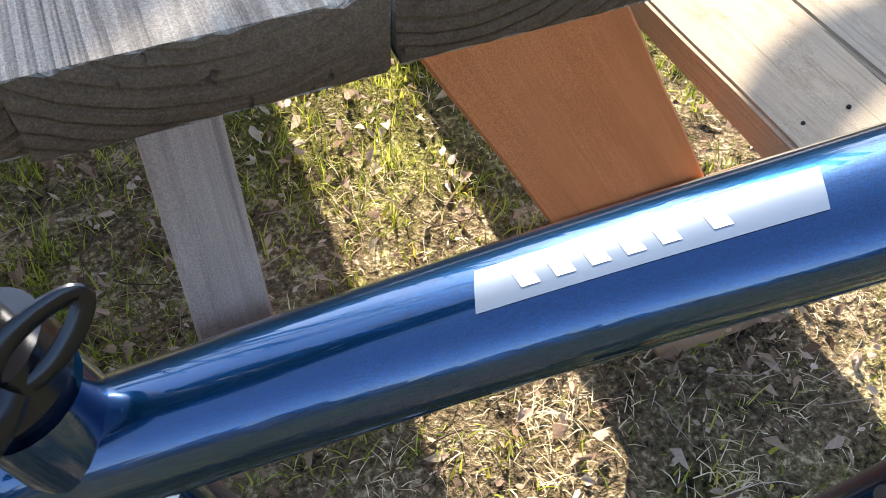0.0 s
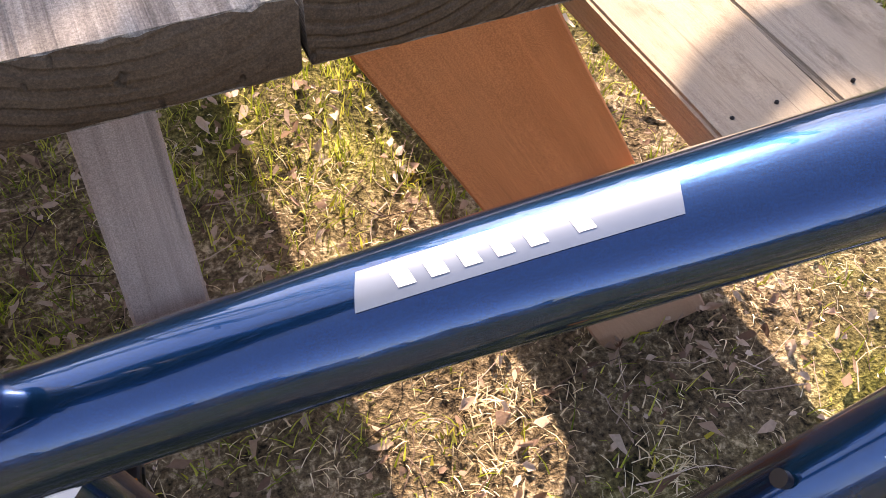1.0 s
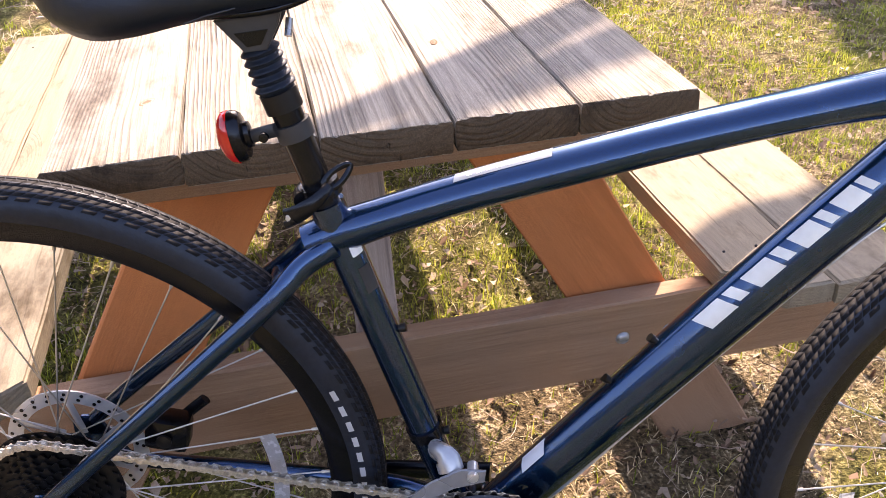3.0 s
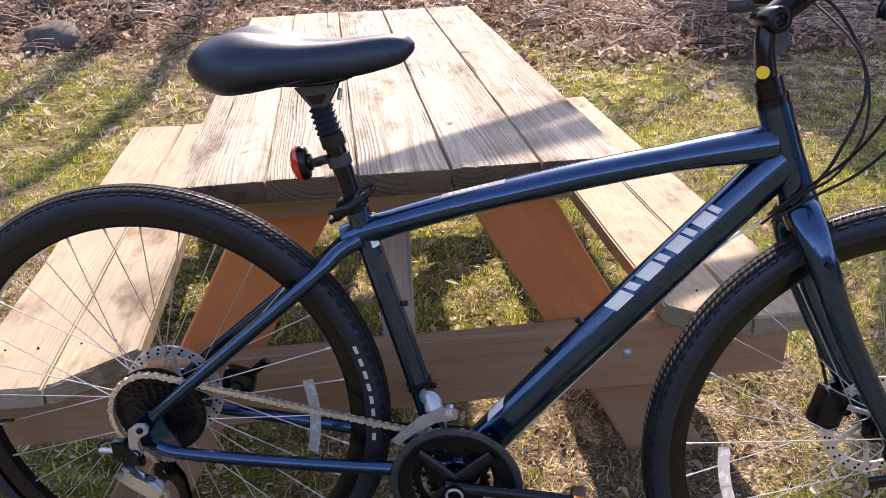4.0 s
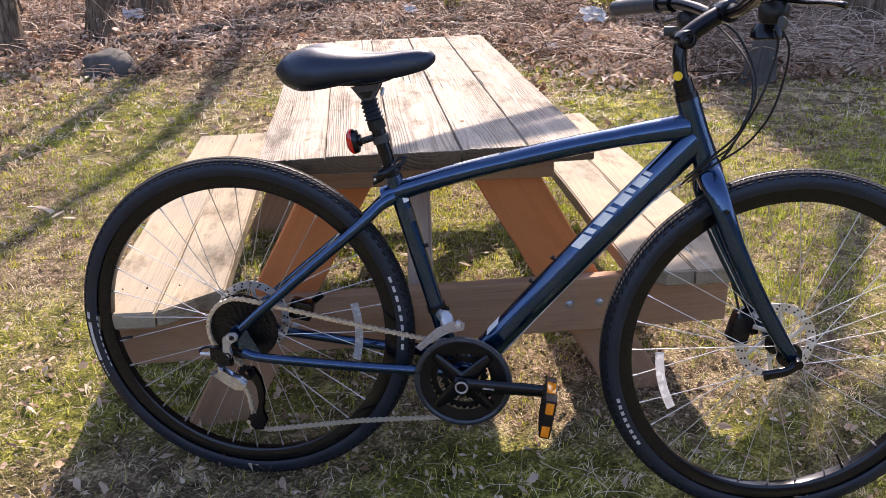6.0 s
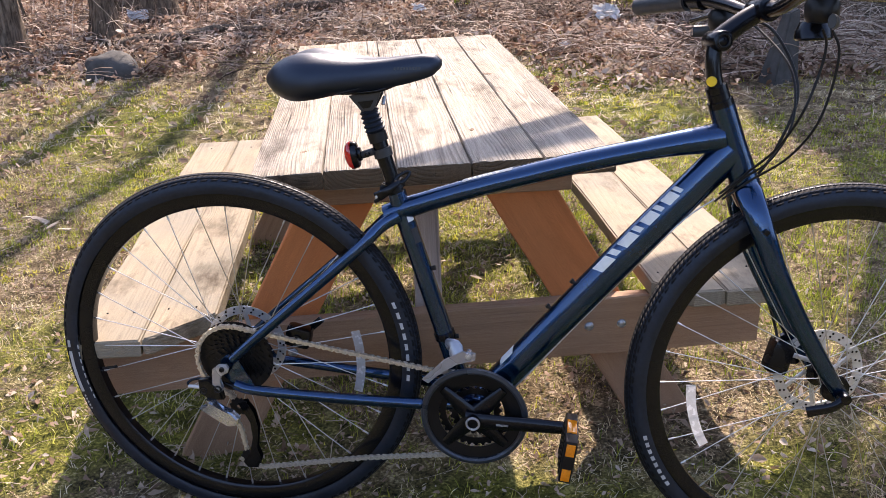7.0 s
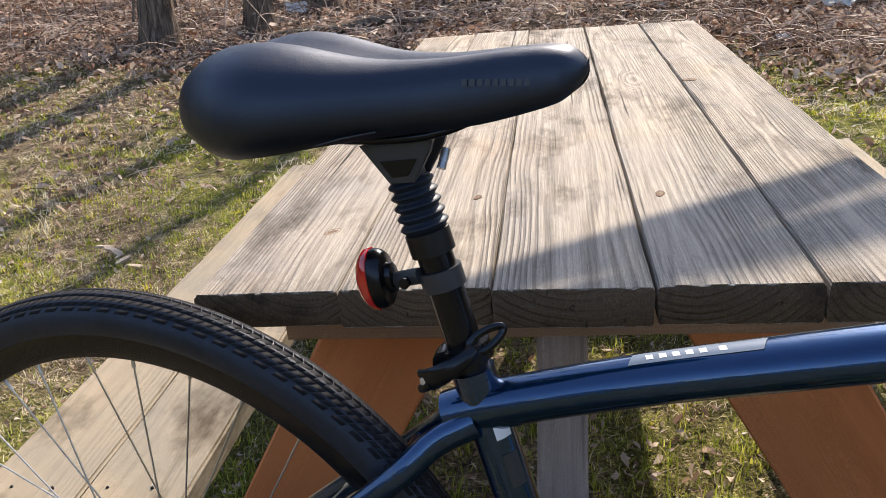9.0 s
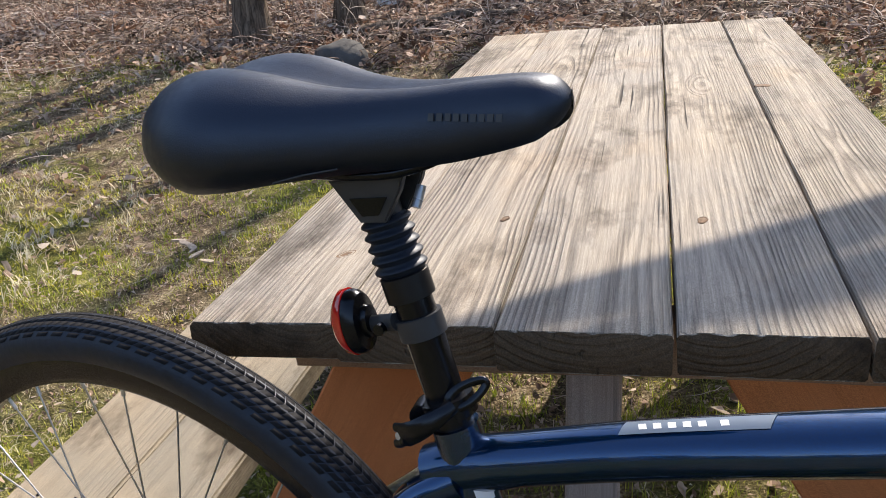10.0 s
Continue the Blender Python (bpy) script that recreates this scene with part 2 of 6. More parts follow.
WOOD_BENCH = wood_material("weathered_bench_wood", (0.41, 0.335, 0.235), (0.13, 0.095, 0.060), (0.29, 0.26, 0.205), wear=1.0, relief=0.0010, bold=0.12, split=0.45, bands=0.0, grime=1.0, ring=0.005, high=0.12, fine=0.7)
WOOD_LEG = wood_material("orange_stained_wood", (0.70, 0.235, 0.080), (0.50, 0.155, 0.050), (0.58, 0.23, 0.095), wear=0.5, relief=0.0005, ring=0.016, bold=0.25, split=0.3, fine=1.1, foot=0.06)
WOOD_BEAM = wood_material("brown_weathered_wood", (0.42, 0.25, 0.15), (0.26, 0.145, 0.085), (0.33, 0.235, 0.18), wear=0.5, relief=0.0005, ring=0.012, bold=0.2, split=0.3)
WOOD_GREY = wood_material("grey_weathered_wood", (0.48, 0.38, 0.32), (0.30, 0.22, 0.18), (0.43, 0.37, 0.34), wear=0.6, relief=0.0005, ring=0.013, bold=0.25, split=0.3)
SOIL = soil_material()
LEAF = island_material("dead_leaves", 0.7, (0.1, (0.13, 0.075, 0.05)), (0.4, (0.36, 0.245, 0.175)), (0.7, (0.50, 0.39, 0.305)), (0.95, (0.66, 0.57, 0.49)), bump=0.001, thin=0.3)
RUSSET = island_material("russet_leaves", 0.7, (0.1, (0.09, 0.042, 0.027)), (0.5, (0.32, 0.19, 0.13)), (0.9, (0.68, 0.52, 0.42)), bump=0.001, thin=0.25)
TWIG = island_material("dry_twigs", 0.8, (0.15, (0.045, 0.028, 0.020)), (0.5, (0.27, 0.185, 0.14)), (0.85, (0.66, 0.54, 0.45)), bump=0.001)
BARK = bark_material("shaggy_bark", (0.040, 0.030, 0.023), (0.26, 0.20, 0.15))
ROCK = speckled("dark_rock", (0.062, 0.060, 0.058), 0.85, spread=0.6, scale=14, bump=0.01)
WOOD_CHIP = speckled("split_wood", (0.42, 0.34, 0.26), 0.85, spread=0.6, scale=110, bump=0.001)
PAPER = speckled("white_litter", (0.75, 0.75, 0.76), 0.7, spread=0.1, scale=20, bump=0.002)
NEEDLE = island_material("evergreen_sprays", 0.6, (0.1, (0.03, 0.05, 0.015)), (0.6, (0.06, 0.09, 0.03)), (0.9, (0.10, 0.13, 0.05)))
SHRUB = island_material("yellow_green_leaves", 0.55, (0.1, (0.16, 0.2, 0.02)), (0.6, (0.42, 0.42, 0.04)), (0.9, (0.6, 0.55, 0.1)))


# ---- mesh helpers ----
def part(name, bm, material, parent=None, label="", smooth=True, m=None):
    """Links a bmesh as one mesh object under a thing or under a part."""
    me = bpy.data.meshes.new(name)
    bmesh.ops.recalc_face_normals(bm, faces=bm.faces)
    bm.to_mesh(me)
    bm.free()
    me.materials.append(material)
    if smooth:
        me.shade_smooth()
        me.set_sharp_from_angle(angle=radians(38))
    ob = new(name, me)
    if parent is not None:
        ob.parent = parent
    if m is not None:
        ob.matrix_basis = m
    if label:
        ob["label"] = label
    return ob


def again(ob, parent, m):
    """Another object on the same mesh."""
    o = new(ob.name.split(".")[0], ob.data)
    o.parent, o.matrix_basis = parent, m
    return o


def smoothed(points, per=6):
    """A Catmull-Rom line through the points."""
    p = [Vector(q) for q in points]
    p = [2 * p[0] - p[1]] + p + [2 * p[-1] - p[-2]]
    out = []
    for i in range(1, len(p) - 2):
        a, b, c, d = p[i - 1 : i + 3]
        for k in range(per):
            t = k / per
            out.append(0.5 * (2 * b + (c - a) * t + (2 * a - 5 * b + 4 * c - d) * t * t + (3 * b - a - 3 * c + d) * t**3))
    return out + [p[-2]]


def sweep(path, radius, n=16, bm=None, closed=False, caps=True, side=Vector((0, 1, 0))):
    """A tube along a line. radius: a number, or a function of 0..1 that gives the half widths across side and across the rest."""
    bm = bm or bmesh.new()
    path = [Vector(q) for q in path]
    rows = []
    for i, q in enumerate(path):
        if closed:
            d = path[(i + 1) % len(path)] - path[i - 1]
        else:
            d = path[min(i + 1, len(path) - 1)] - path[max(i - 1, 0)]
        d.normalize()
        s = side if abs(d.dot(side)) < 0.95 else Vector((1, 0, 0.2))
        u = (s - d * s.dot(d)).normalized()
        v = d.cross(u)
        r = radius(i / max(1, len(path) - 1)) if callable(radius) else radius
        ru, rv = r if isinstance(r, tuple) else (r, r)
        rows.append([bm.verts.new(q + u * (ru * math.cos(a)) + v * (rv * math.sin(a))) for a in (2 * math.pi * k / n for k in range(n))])
    pairs = list(zip(rows, rows[1:])) + ([(rows[-1], rows[0])] if closed else [])
    for a, b in pairs:
        for k in range(n):
            bm.faces.new((a[k], a[(k + 1) % n], b[(k + 1) % n], b[k]))
    if caps and not closed:
        bm.faces.new(rows[0][::-1])
        bm.faces.new(rows[-1])
    return bm


def box(bm, lo, hi, bevel=0.0, m=None, segments=2):
    made = bmesh.ops.create_cube(bm, size=1.0)["verts"]
    c, s = (Vector(lo) + Vector(hi)) / 2, Vector(hi) - Vector(lo)
    for v in made:
        v.co = Vector((v.co.x * s.x, v.co.y * s.y, v.co.z * s.z)) + c
    if bevel:
        edges = list({e for v in made for e in v.link_edges})
        made = bmesh.ops.bevel(bm, geom=edges, offset=bevel, segments=segments, affect="EDGES", profile=0.6)["verts"]
        made = list({v for v in made})
    if m is not None:
        for v in made:
            v.co = m @ v.co
    return bm


def lathe(profile, n=48, bm=None, axis="y", centre=(0, 0, 0), close=False):
    """Turns (radius, along) pairs round an axis."""
    bm = bm or bmesh.new()
    rows = []
    for r, h in profile:
        ring = []
        for k in range(n):
            a = 2 * math.pi * k / n
            if axis == "y":
                q = (r * math.cos(a), h, r * math.sin(a))
            elif axis == "z":
                q = (r * math.cos(a), r * math.sin(a), h)
            else:
                q = (h, r * math.cos(a), r * math.sin(a))
            ring.append(bm.verts.new(Vector(q) + Vector(centre)))
        rows.append(ring)
    pairs = list(zip(rows, rows[1:])) + ([(rows[-1], rows[0])] if close else [])
    for a, b in pairs:
        for k in range(n):
            bm.faces.new((a[k], a[(k + 1) % n], b[(k + 1) % n], b[k]))
    if not close:
        bm.faces.new(rows[0][::-1])
        bm.faces.new(rows[-1])
    return bm


def plate(outline, y0, y1, bm=None, bevel=0.0):
    """A flat piece with an outline in x, z and a thickness in y."""
    bm = bm or bmesh.new()
    a = [bm.verts.new((x, y0, z)) for x, z in outline]
    b = [bm.verts.new((x, y1, z)) for x, z in outline]
    n = len(a)
    faces = [bm.faces.new(a), bm.faces.new(b[::-1])]
    for k in range(n):
        faces.append(bm.faces.new((a[k], b[k], b[(k + 1) % n], a[(k + 1) % n])))
    if bevel:
        edges = list({e for f in faces[:2] for e in f.edges})
        bmesh.ops.bevel(bm, geom=edges, offset=bevel, segments=2, affect="EDGES")
    return bm


def thing(name, label, category, m=None, group="", kind=""):
    ob = tagged(new(name), label, category, group, kind)
    if m is not None:
        ob.matrix_world = m
    return ob


def bulk(name, verts, faces_flat, counts, material):
    """A mesh from numpy arrays: vertices, all corners in a row, corners per face."""
    me = bpy.data.meshes.new(name)
    me.vertices.add(len(verts))
    me.vertices.foreach_set("co", np.asarray(verts, np.float32).ravel())
    me.loops.add(len(faces_flat))
    me.loops.foreach_set("vertex_index", np.asarray(faces_flat, np.int32))
    counts = np.asarray(counts, np.int32)
    me.polygons.add(len(counts))
    me.polygons.foreach_set("loop_start", np.concatenate([[0], np.cumsum(counts)[:-1]]).astype(np.int32))
    me.polygons.foreach_set("loop_total", counts)
    me.update(calc_edges=True)
    me.validate()
    me.materials.append(material)
    return new(name, me)


# ---- the ground ----
def ease(v, a, b):
    t = np.clip((v - a) / (b - a), 0, 1)
    return t * t * (3 - 2 * t)


def ground_z(x, y):
    """The lie of the ground: it climbs a little to +x and behind the table."""
    x, y = np.asarray(x, float), np.asarray(y, float)
    z = 0.008 + 0.029 * np.clip(x, -3, 3)
    z = z * (1 - ease(np.abs(x), 2, 6)) + 0.14 * ease(y, 2.2, 6.0)
    far = np.exp(-((x / 9) ** 2) - ((y - 3) / 9) ** 2)
    z = z + far * (0.010 * np.sin(3.1 * x + 1.3 * y) * np.sin(2.3 * y - 0.7 * x) + 0.006 * np.sin(7.3 * x + 2) * np.sin(6.1 * y))
    bump = ease(y, 3.6, 5.2) * 0.035 * np.sin(2.7 * x + 0.6) * np.sin(2.2 * y + 1)
    return z + bump * far


def make_ground():
    def line(lo, hi, fine, n_far):
        a = np.arange(lo, hi + 1e-6, fine)
        reach = np.geomspace(0.15, 400, n_far)
        return np.concatenate([lo - reach[::-1], a, hi + reach])

    xs, ys = line(-3.2, 4.6, 0.06, 26), line(-1.6, 8.2, 0.06, 26)
    gx, gy = np.meshgrid(xs, ys)
    rng = np.random.default_rng(3)
    gz = ground_z(gx, gy) + rng.normal(0, 0.003, gx.shape) * (np.hypot(gx, gy - 3) < 8)
    verts = np.stack([gx, gy, gz], -1).reshape(-1, 3)
    w = len(xs)
    i = (np.arange(len(ys) - 1)[:, None] * w + np.arange(w - 1)).ravel()
    quads = np.stack([i, i + 1, i + w + 1, i + w], 1)
    ob = bulk("ground", verts, quads.ravel(), np.full(len(quads), 4), SOIL)
    ob.data.shade_smooth()
    return tagged(ob, "thin dry lawn soil with moss and thatch", "ground", kind="structure")


make_ground()


# ---- the picnic table ----
TOP, DECK = 0.70, 0.038


def plank(name, x0, x1, y0, y1, z0, z1, material, parent, ragged=0.004, cut=None, seed=0, worn=0.003, warp=0.002, end=None, cols=10):
    """A sawn board along y with worn edges and ragged ends. cut: (inner x side, length along x, length along y) of a corner cut off the near end."""
    rng = random.Random(seed)
    nx, ny, nz = cols, max(14, int((y1 - y0) / 0.04)), 4
    w, l, h = x1 - x0, y1 - y0, z1 - z0
    c = Vector(((x0 + x1) / 2, (y0 + y1) / 2, (z0 + z1) / 2))
    ends = [[rng.uniform(-1, 1) * ragged for _ in range(nx + 1)] for _ in range(2)]
    ends = [[0.5 * e[i] + 0.25 * e[max(0, i - 1)] + 0.25 * e[min(nx, i + 1)] for i in range(nx + 1)] for e in ends]
    tilt = rng.uniform(-1, 1) * warp
    eu, ev = 2 * worn / w * 1.3, 2 * worn / l * 1.3
    us = [-1, -1 + eu] + [-0.92 + 1.84 * a / (nx - 4) for a in range(nx - 3)] + [1 - eu, 1]
    vs = [-1, -1 + ev] + [-1 + ev + (2 - 2 * ev) * b / (ny - 2) for b in range(1, ny - 2)] + [1 - ev, 1]
    qs = [-1, -0.8, 0, 0.8, 1]
    bm = bmesh.new()

    def spot(i, j, k):
        u, v, q = us[i], vs[j], qs[k]
        x, y, z = u * w / 2, v * l / 2, q * h / 2
        x -= math.copysign(worn, u) * (abs(u) == 1) * (abs(q) == 1)
        z -= math.copysign(worn, q) * (abs(q) == 1) * max(abs(u) == 1, 0.6 * (abs(v) == 1))
        y -= math.copysign(worn, v) * (abs(v) == 1) * (abs(q) == 1)
        wave = noise.noise(Vector((x * 6 + seed * 3.7, y * 3.1, seed * 1.3)))
        if abs(v) == 1:
            y += ends[int(v > 0)][i] * (1.0 if q == 1 else 0.25) + 0.0012 * noise.noise(Vector((x * 90, z * 90, seed)))
            z -= abs(ends[int(v > 0)][i]) * 0.3 * (q == 1)
        x += math.copysign(0.0022, u) * noise.noise(Vector((seed * 2.1, y * 7, q * 0.7))) * abs(u)
        z += tilt * u + 0.0012 * wave
        if cut is not None:
            side, cx, cy = cut
            a = (x * side + w / 2) if side < 0 else (w / 2 - x)
            a = (w / 2 - x) if side > 0 else (w / 2 + x)
            keep = cy * (1 - a / cx) if a < cx else 0.0
            if keep > 0:
                y = y + keep * max(0.0, 1 - (y + l / 2) / 0.35)
        return Vector((x, y, z))

    grid = {}

    def vert(i, j, k):
        if (i, j, k) not in grid:
            grid[i, j, k] = bm.verts.new(spot(i, j, k))
        return grid[i, j, k]

    for a in range(nx):
        for b in range(ny):
            for k in (0, nz):
                bm.faces.new([vert(a, b, k), vert(a + 1, b, k), vert(a + 1, b + 1, k), vert(a, b + 1, k)])
    for a in range(nx):
        for k in range(nz):
            for b in (0, ny):
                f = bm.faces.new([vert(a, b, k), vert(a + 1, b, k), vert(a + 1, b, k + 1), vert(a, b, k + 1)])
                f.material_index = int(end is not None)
    for b in range(ny):
        for k in range(nz):
            for a in (0, nx):
                bm.faces.new([vert(a, b, k), vert(a, b + 1, k), vert(a, b + 1, k + 1), vert(a, b, k + 1)])
    ob = part(name, bm, material, parent, m=Matrix.Translation(c))
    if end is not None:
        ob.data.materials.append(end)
    return ob


def timber(name, start, end, across, width, thick, material, parent, ragged=0.002, seed=0):
    """A sawn timber from start to end; across: the way its width runs. Its own y runs along it, for the grain."""
    start, end = Vector(start), Vector(end)
    d = (end - start).normalized()
    a = (Vector(across) - d * Vector(across).dot(d)).normalized()
    n = a.cross(d)
    m = Matrix(((a.x, d.x, n.x, 0), (a.y, d.y, n.y, 0), (a.z, d.z, n.z, 0), (0, 0, 0, 1)))
    l = (end - start).length
    ob = plank(name, -width / 2, width / 2, -l / 2, l / 2, -thick / 2, thick / 2, material, parent, ragged, seed=seed, worn=0.002)
    ob.matrix_basis = Matrix.Translation((start + end) / 2) @ m
    return ob


def screw(parent, x, y, z, r=0.0022):
    bm = lathe([(0.0006, -0.003), (r, -0.003), (r, 0.0006), (r * 0.6, 0.0012), (r * 0.3, 0.0002)], 10, axis="z")
    return part("screw_head", bm, COG, parent, m=Matrix.Translation((x, y, z)))


# the whole table leans a little: the ground falls to one side
LEAN = Matrix.Translation((0.001, 0, TOP - 0.002)) @ pose(0, 0, 0, -0.76) @ pose(0, 0, 0, 0, -1.75) @ pose(0, 0, 0, 0, 0, -0.6) @ Matrix.Translation((0, 0, -TOP))


def picnic_table():
    t = thing("picnic_table", "weathered wooden picnic table with attached benches on the lawn", "picnic table", LEAN)
    xs = [-0.419, -0.280, -0.140, 0.002, 0.1435, 0.283]
    near = [-0.004, -0.008, -0.014, -0.012, -0.012]
    for i in range(5):
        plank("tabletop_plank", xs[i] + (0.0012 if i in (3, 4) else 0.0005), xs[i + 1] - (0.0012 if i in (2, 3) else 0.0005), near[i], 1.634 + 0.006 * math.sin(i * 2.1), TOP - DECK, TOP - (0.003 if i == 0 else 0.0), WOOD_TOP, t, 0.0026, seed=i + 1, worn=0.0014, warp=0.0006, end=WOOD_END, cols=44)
    plank("bench_plank", 0.395, 0.532, 0.006, 1.59, 0.346, 0.384, WOOD_BENCH, t, 0.002, (-1, 0.072, 0.062), seed=11, cols=40)
    plank("bench_plank", 0.536, 0.677, 0.002, 1.59, 0.345, 0.383, WOOD_BENCH, t, 0.002, seed=12)
    plank("bench_plank", -0.666, -0.533, -0.010, 1.555, 0.343, 0.381, WOOD_BENCH, t, 0.002, (1, 0.12, 0.10), seed=13, cols=40)
    plank("bench_plank", -0.807, -0.670, -0.010, 1.555, 0.343, 0.381, WOOD_BENCH, t, 0.002, seed=14)
    for y, s in ((0.089, 1), (1.45, -1)):
        yb, yl = y + 0.019, y + s * 0.038 + 0.019
        timber("cross_beam", (-0.800, yb, 0.272), (0.657, yb, 0.274), (0, 0, 1), 0.140, 0.036, WOOD_BEAM, t, seed=int(21 + y * 9))
        timber("leg", (0.084, yl, 0.656), (0.490, yl, -0.05), (1, 0, 0.57), 0.134, 0.036, WOOD_LEG, t, seed=int(31 + y * 9))
        timber("leg", (-0.226, yl, 0.656), (-0.620, yl, -0.04), (1, 0, -0.56), 0.134, 0.036, WOOD_LEG, t, seed=int(41 + y * 9))
        timber("cleat", (-0.37, yb, 0.629), (0.222, yb, 0.629), (0, 0, 1), 0.062, 0.036, WOOD_BEAM, t, seed=int(51 + y * 9))
        timber("brace", (-0.084, yl + s * 0.002, 0.255), (-0.076, yl + s * 0.13, 0.660), (1, 0, 0), 0.060, 0.036, WOOD_GREY, t, seed=int(61 + y * 9))
    # knots that stand a little proud of the worn boards
    for x, y, rx, ry, turn in ((-0.322, 0.153, 0.0065, 0.013, -38), (-0.171, 0.245, 0.004, 0.008, -20), (0.034, 0.237, 0.005, 0.010, -12), (0.158, 0.871, 0.010, 0.013, 70)):
        bm = lathe([(1.0, -0.002), (1.0, 0.0002), (0.86, 0.0009), (0.66, 0.0003), (0.5, 0.0008), (0.05, 0.0010)], 18, axis="z")
        for v in bm.verts:
            v.co.x, v.co.y = v.co.x * rx * (1 + 0.15 * math.sin(5 * v.co.y)), v.co.y * ry
        part("knot", bm, WOOD_KNOT, t, "dark knot in the board", m=pose(x, y, TOP - (0.0030 if x < -0.28 else -0.0006), 0, 0, turn))
    bolt = None
    for x, z in ((0.265, 0.278), (0.338, 0.279), (-0.455, 0.272), (-0.385, 0.272)):
        m = pose(x, 0.0895, z, 90)
        if bolt is None:
            bm = lathe([(0.0005, 0.006), (0.006, 0.0055), (0.0095, 0.003), (0.011, 0.0), (0.011, -0.003)], 16, axis="z")
            bolt = part("bolt_head", bm, ALLOY, t, "round galvanised bolt head", m=m)
        else:
            again(bolt, t, m)["label"] = "round galvanised bolt head"
    first = None
    for x, y, z in ((0.422, 0.112, 0.3855), (0.474, 0.114, 0.3855), (0.564, 0.112, 0.3845), (0.624, 0.113, 0.3845), (0.42, 1.46, 0.3855), (0.63, 1.46, 0.3845),
                    (-0.638, 0.122, 0.3825), (-0.580, 0.122, 0.3825), (-0.71, 0.120, 0.3825), (-0.765, 0.121, 0.3825), (-0.61, 1.445, 0.3825), (-0.75, 1.455, 0.3825)):
        if first is None:
            first = screw(t, x, y, z)
        else:
            again(first, t, Matrix.Translation((x, y, z)))
    return t


picnic_table()

# ---- the bicycle ----
BIKE = pose(-0.4566, -0.0709, 0.352, 0, 0, -14.1) @ pose(0, 0, 0, -3.0) @ pose(0, 0, 0, 0, -0.85)
bike = thing("bicycle", "dark navy blue hybrid bicycle leaning against the picnic table", "bicycle", BIKE)
RO, RT, RIM = 0.358, 0.0228, 0.297
BB = Vector((0.463, 0, -0.075))
ST_LOW, ST_TOP, POST_TOP = Vector((0.443, 0, -0.075)), Vector((0.316, 0, 0.341)), Vector((0.2765, 0, 0.474))
HT_TOP, HT_LOW = Vector((0.861, 0, 0.482)), Vector((0.9065, 0, 0.36))
STEER, BARS = 8.0, 20.0
STEER_AXIS = (HT_TOP - HT_LOW).normalized()


def turned(angle=STEER):
    """The pose that turns the fork or the bars about the steering axis."""
    return Matrix.Translation(HT_LOW) @ Matrix.Rotation(radians(angle), 4, STEER_AXIS) @ Matrix.Translation(-HT_LOW)


TT = smoothed([(0.335, 0, 0.301), (0.44, 0, 0.335), (0.5365, 0, 0.362), (0.65, 0, 0.392), (0.7665, 0, 0.418), (0.868, 0, 0.436)], 8)
DT = smoothed([(0.478, 0, -0.062), (0.514, 0, -0.02), (0.639, 0, 0.129), (0.76, 0, 0.273), (0.8455, 0, 0.372), (0.884, 0, 0.415)], 8)


def tt_r(t):
    return (0.0195 + 0.004 * t, 0.0185 + 0.006 * max(0, t - 0.75) * 4)


def dt_r(t):
    return (0.0245, 0.0295 - 0.004 * abs(t - 0.5))


def on_tube(path, radius, t, angle, lift):
    """A point on a swept tube: t along it, angle round it from +y."""
    f = t * (len(path) - 1)
    i = min(int(f), len(path) - 2)
    q = path[i].lerp(path[i + 1], f - i)
    d = (path[i + 1] - path[i]).normalized()
    u = (Vector((0, 1, 0)) - d * d.y).normalized()
    v = d.cross(u)
    ru, rv = radius(t)
    return q + u * ((ru + lift) * math.cos(angle)) + v * ((rv + lift) * math.sin(angle))


def sticker(name, path, radius, corners, material, parent, label="", lift=0.0005, n=14, rows=6, slant=0.0):
    """A thin film that follows a tube between t0..t1 and angles a0..a1; slant shifts the far edge along the tube."""
    t0, t1, a0, a1 = corners
    bm = bmesh.new()
    grid = []
    for j in range(rows + 1):
        b = j / rows
        grid.append([bm.verts.new(on_tube(path, radius, t0 + (t1 - t0) * i / n + slant * b, a0 + (a1 - a0) * b, lift)) for i in range(n + 1)])
    for a, b in zip(grid, grid[1:]):
        for i in range(n):
            bm.faces.new((a[i], a[i + 1], b[i + 1], b[i]))
    return part(name, bm, material, parent, label)


def weld(bm, centre, axis, r, ru=0.0045, n=28):
    """A bead of small scallops round a joint."""
    a = Vector(axis).normalized()
    u = a.orthogonal().normalized()
    v = a.cross(u)
    pts = [Vector(centre) + (u * math.cos(k) + v * math.sin(k)) * r for k in (2 * math.pi * i / (n * 2) for i in range(n * 2))]
    return sweep(pts, lambda t: ru * (0.85 + 0.15 * math.cos(t * 2 * math.pi * n)), 8, bm, closed=True)


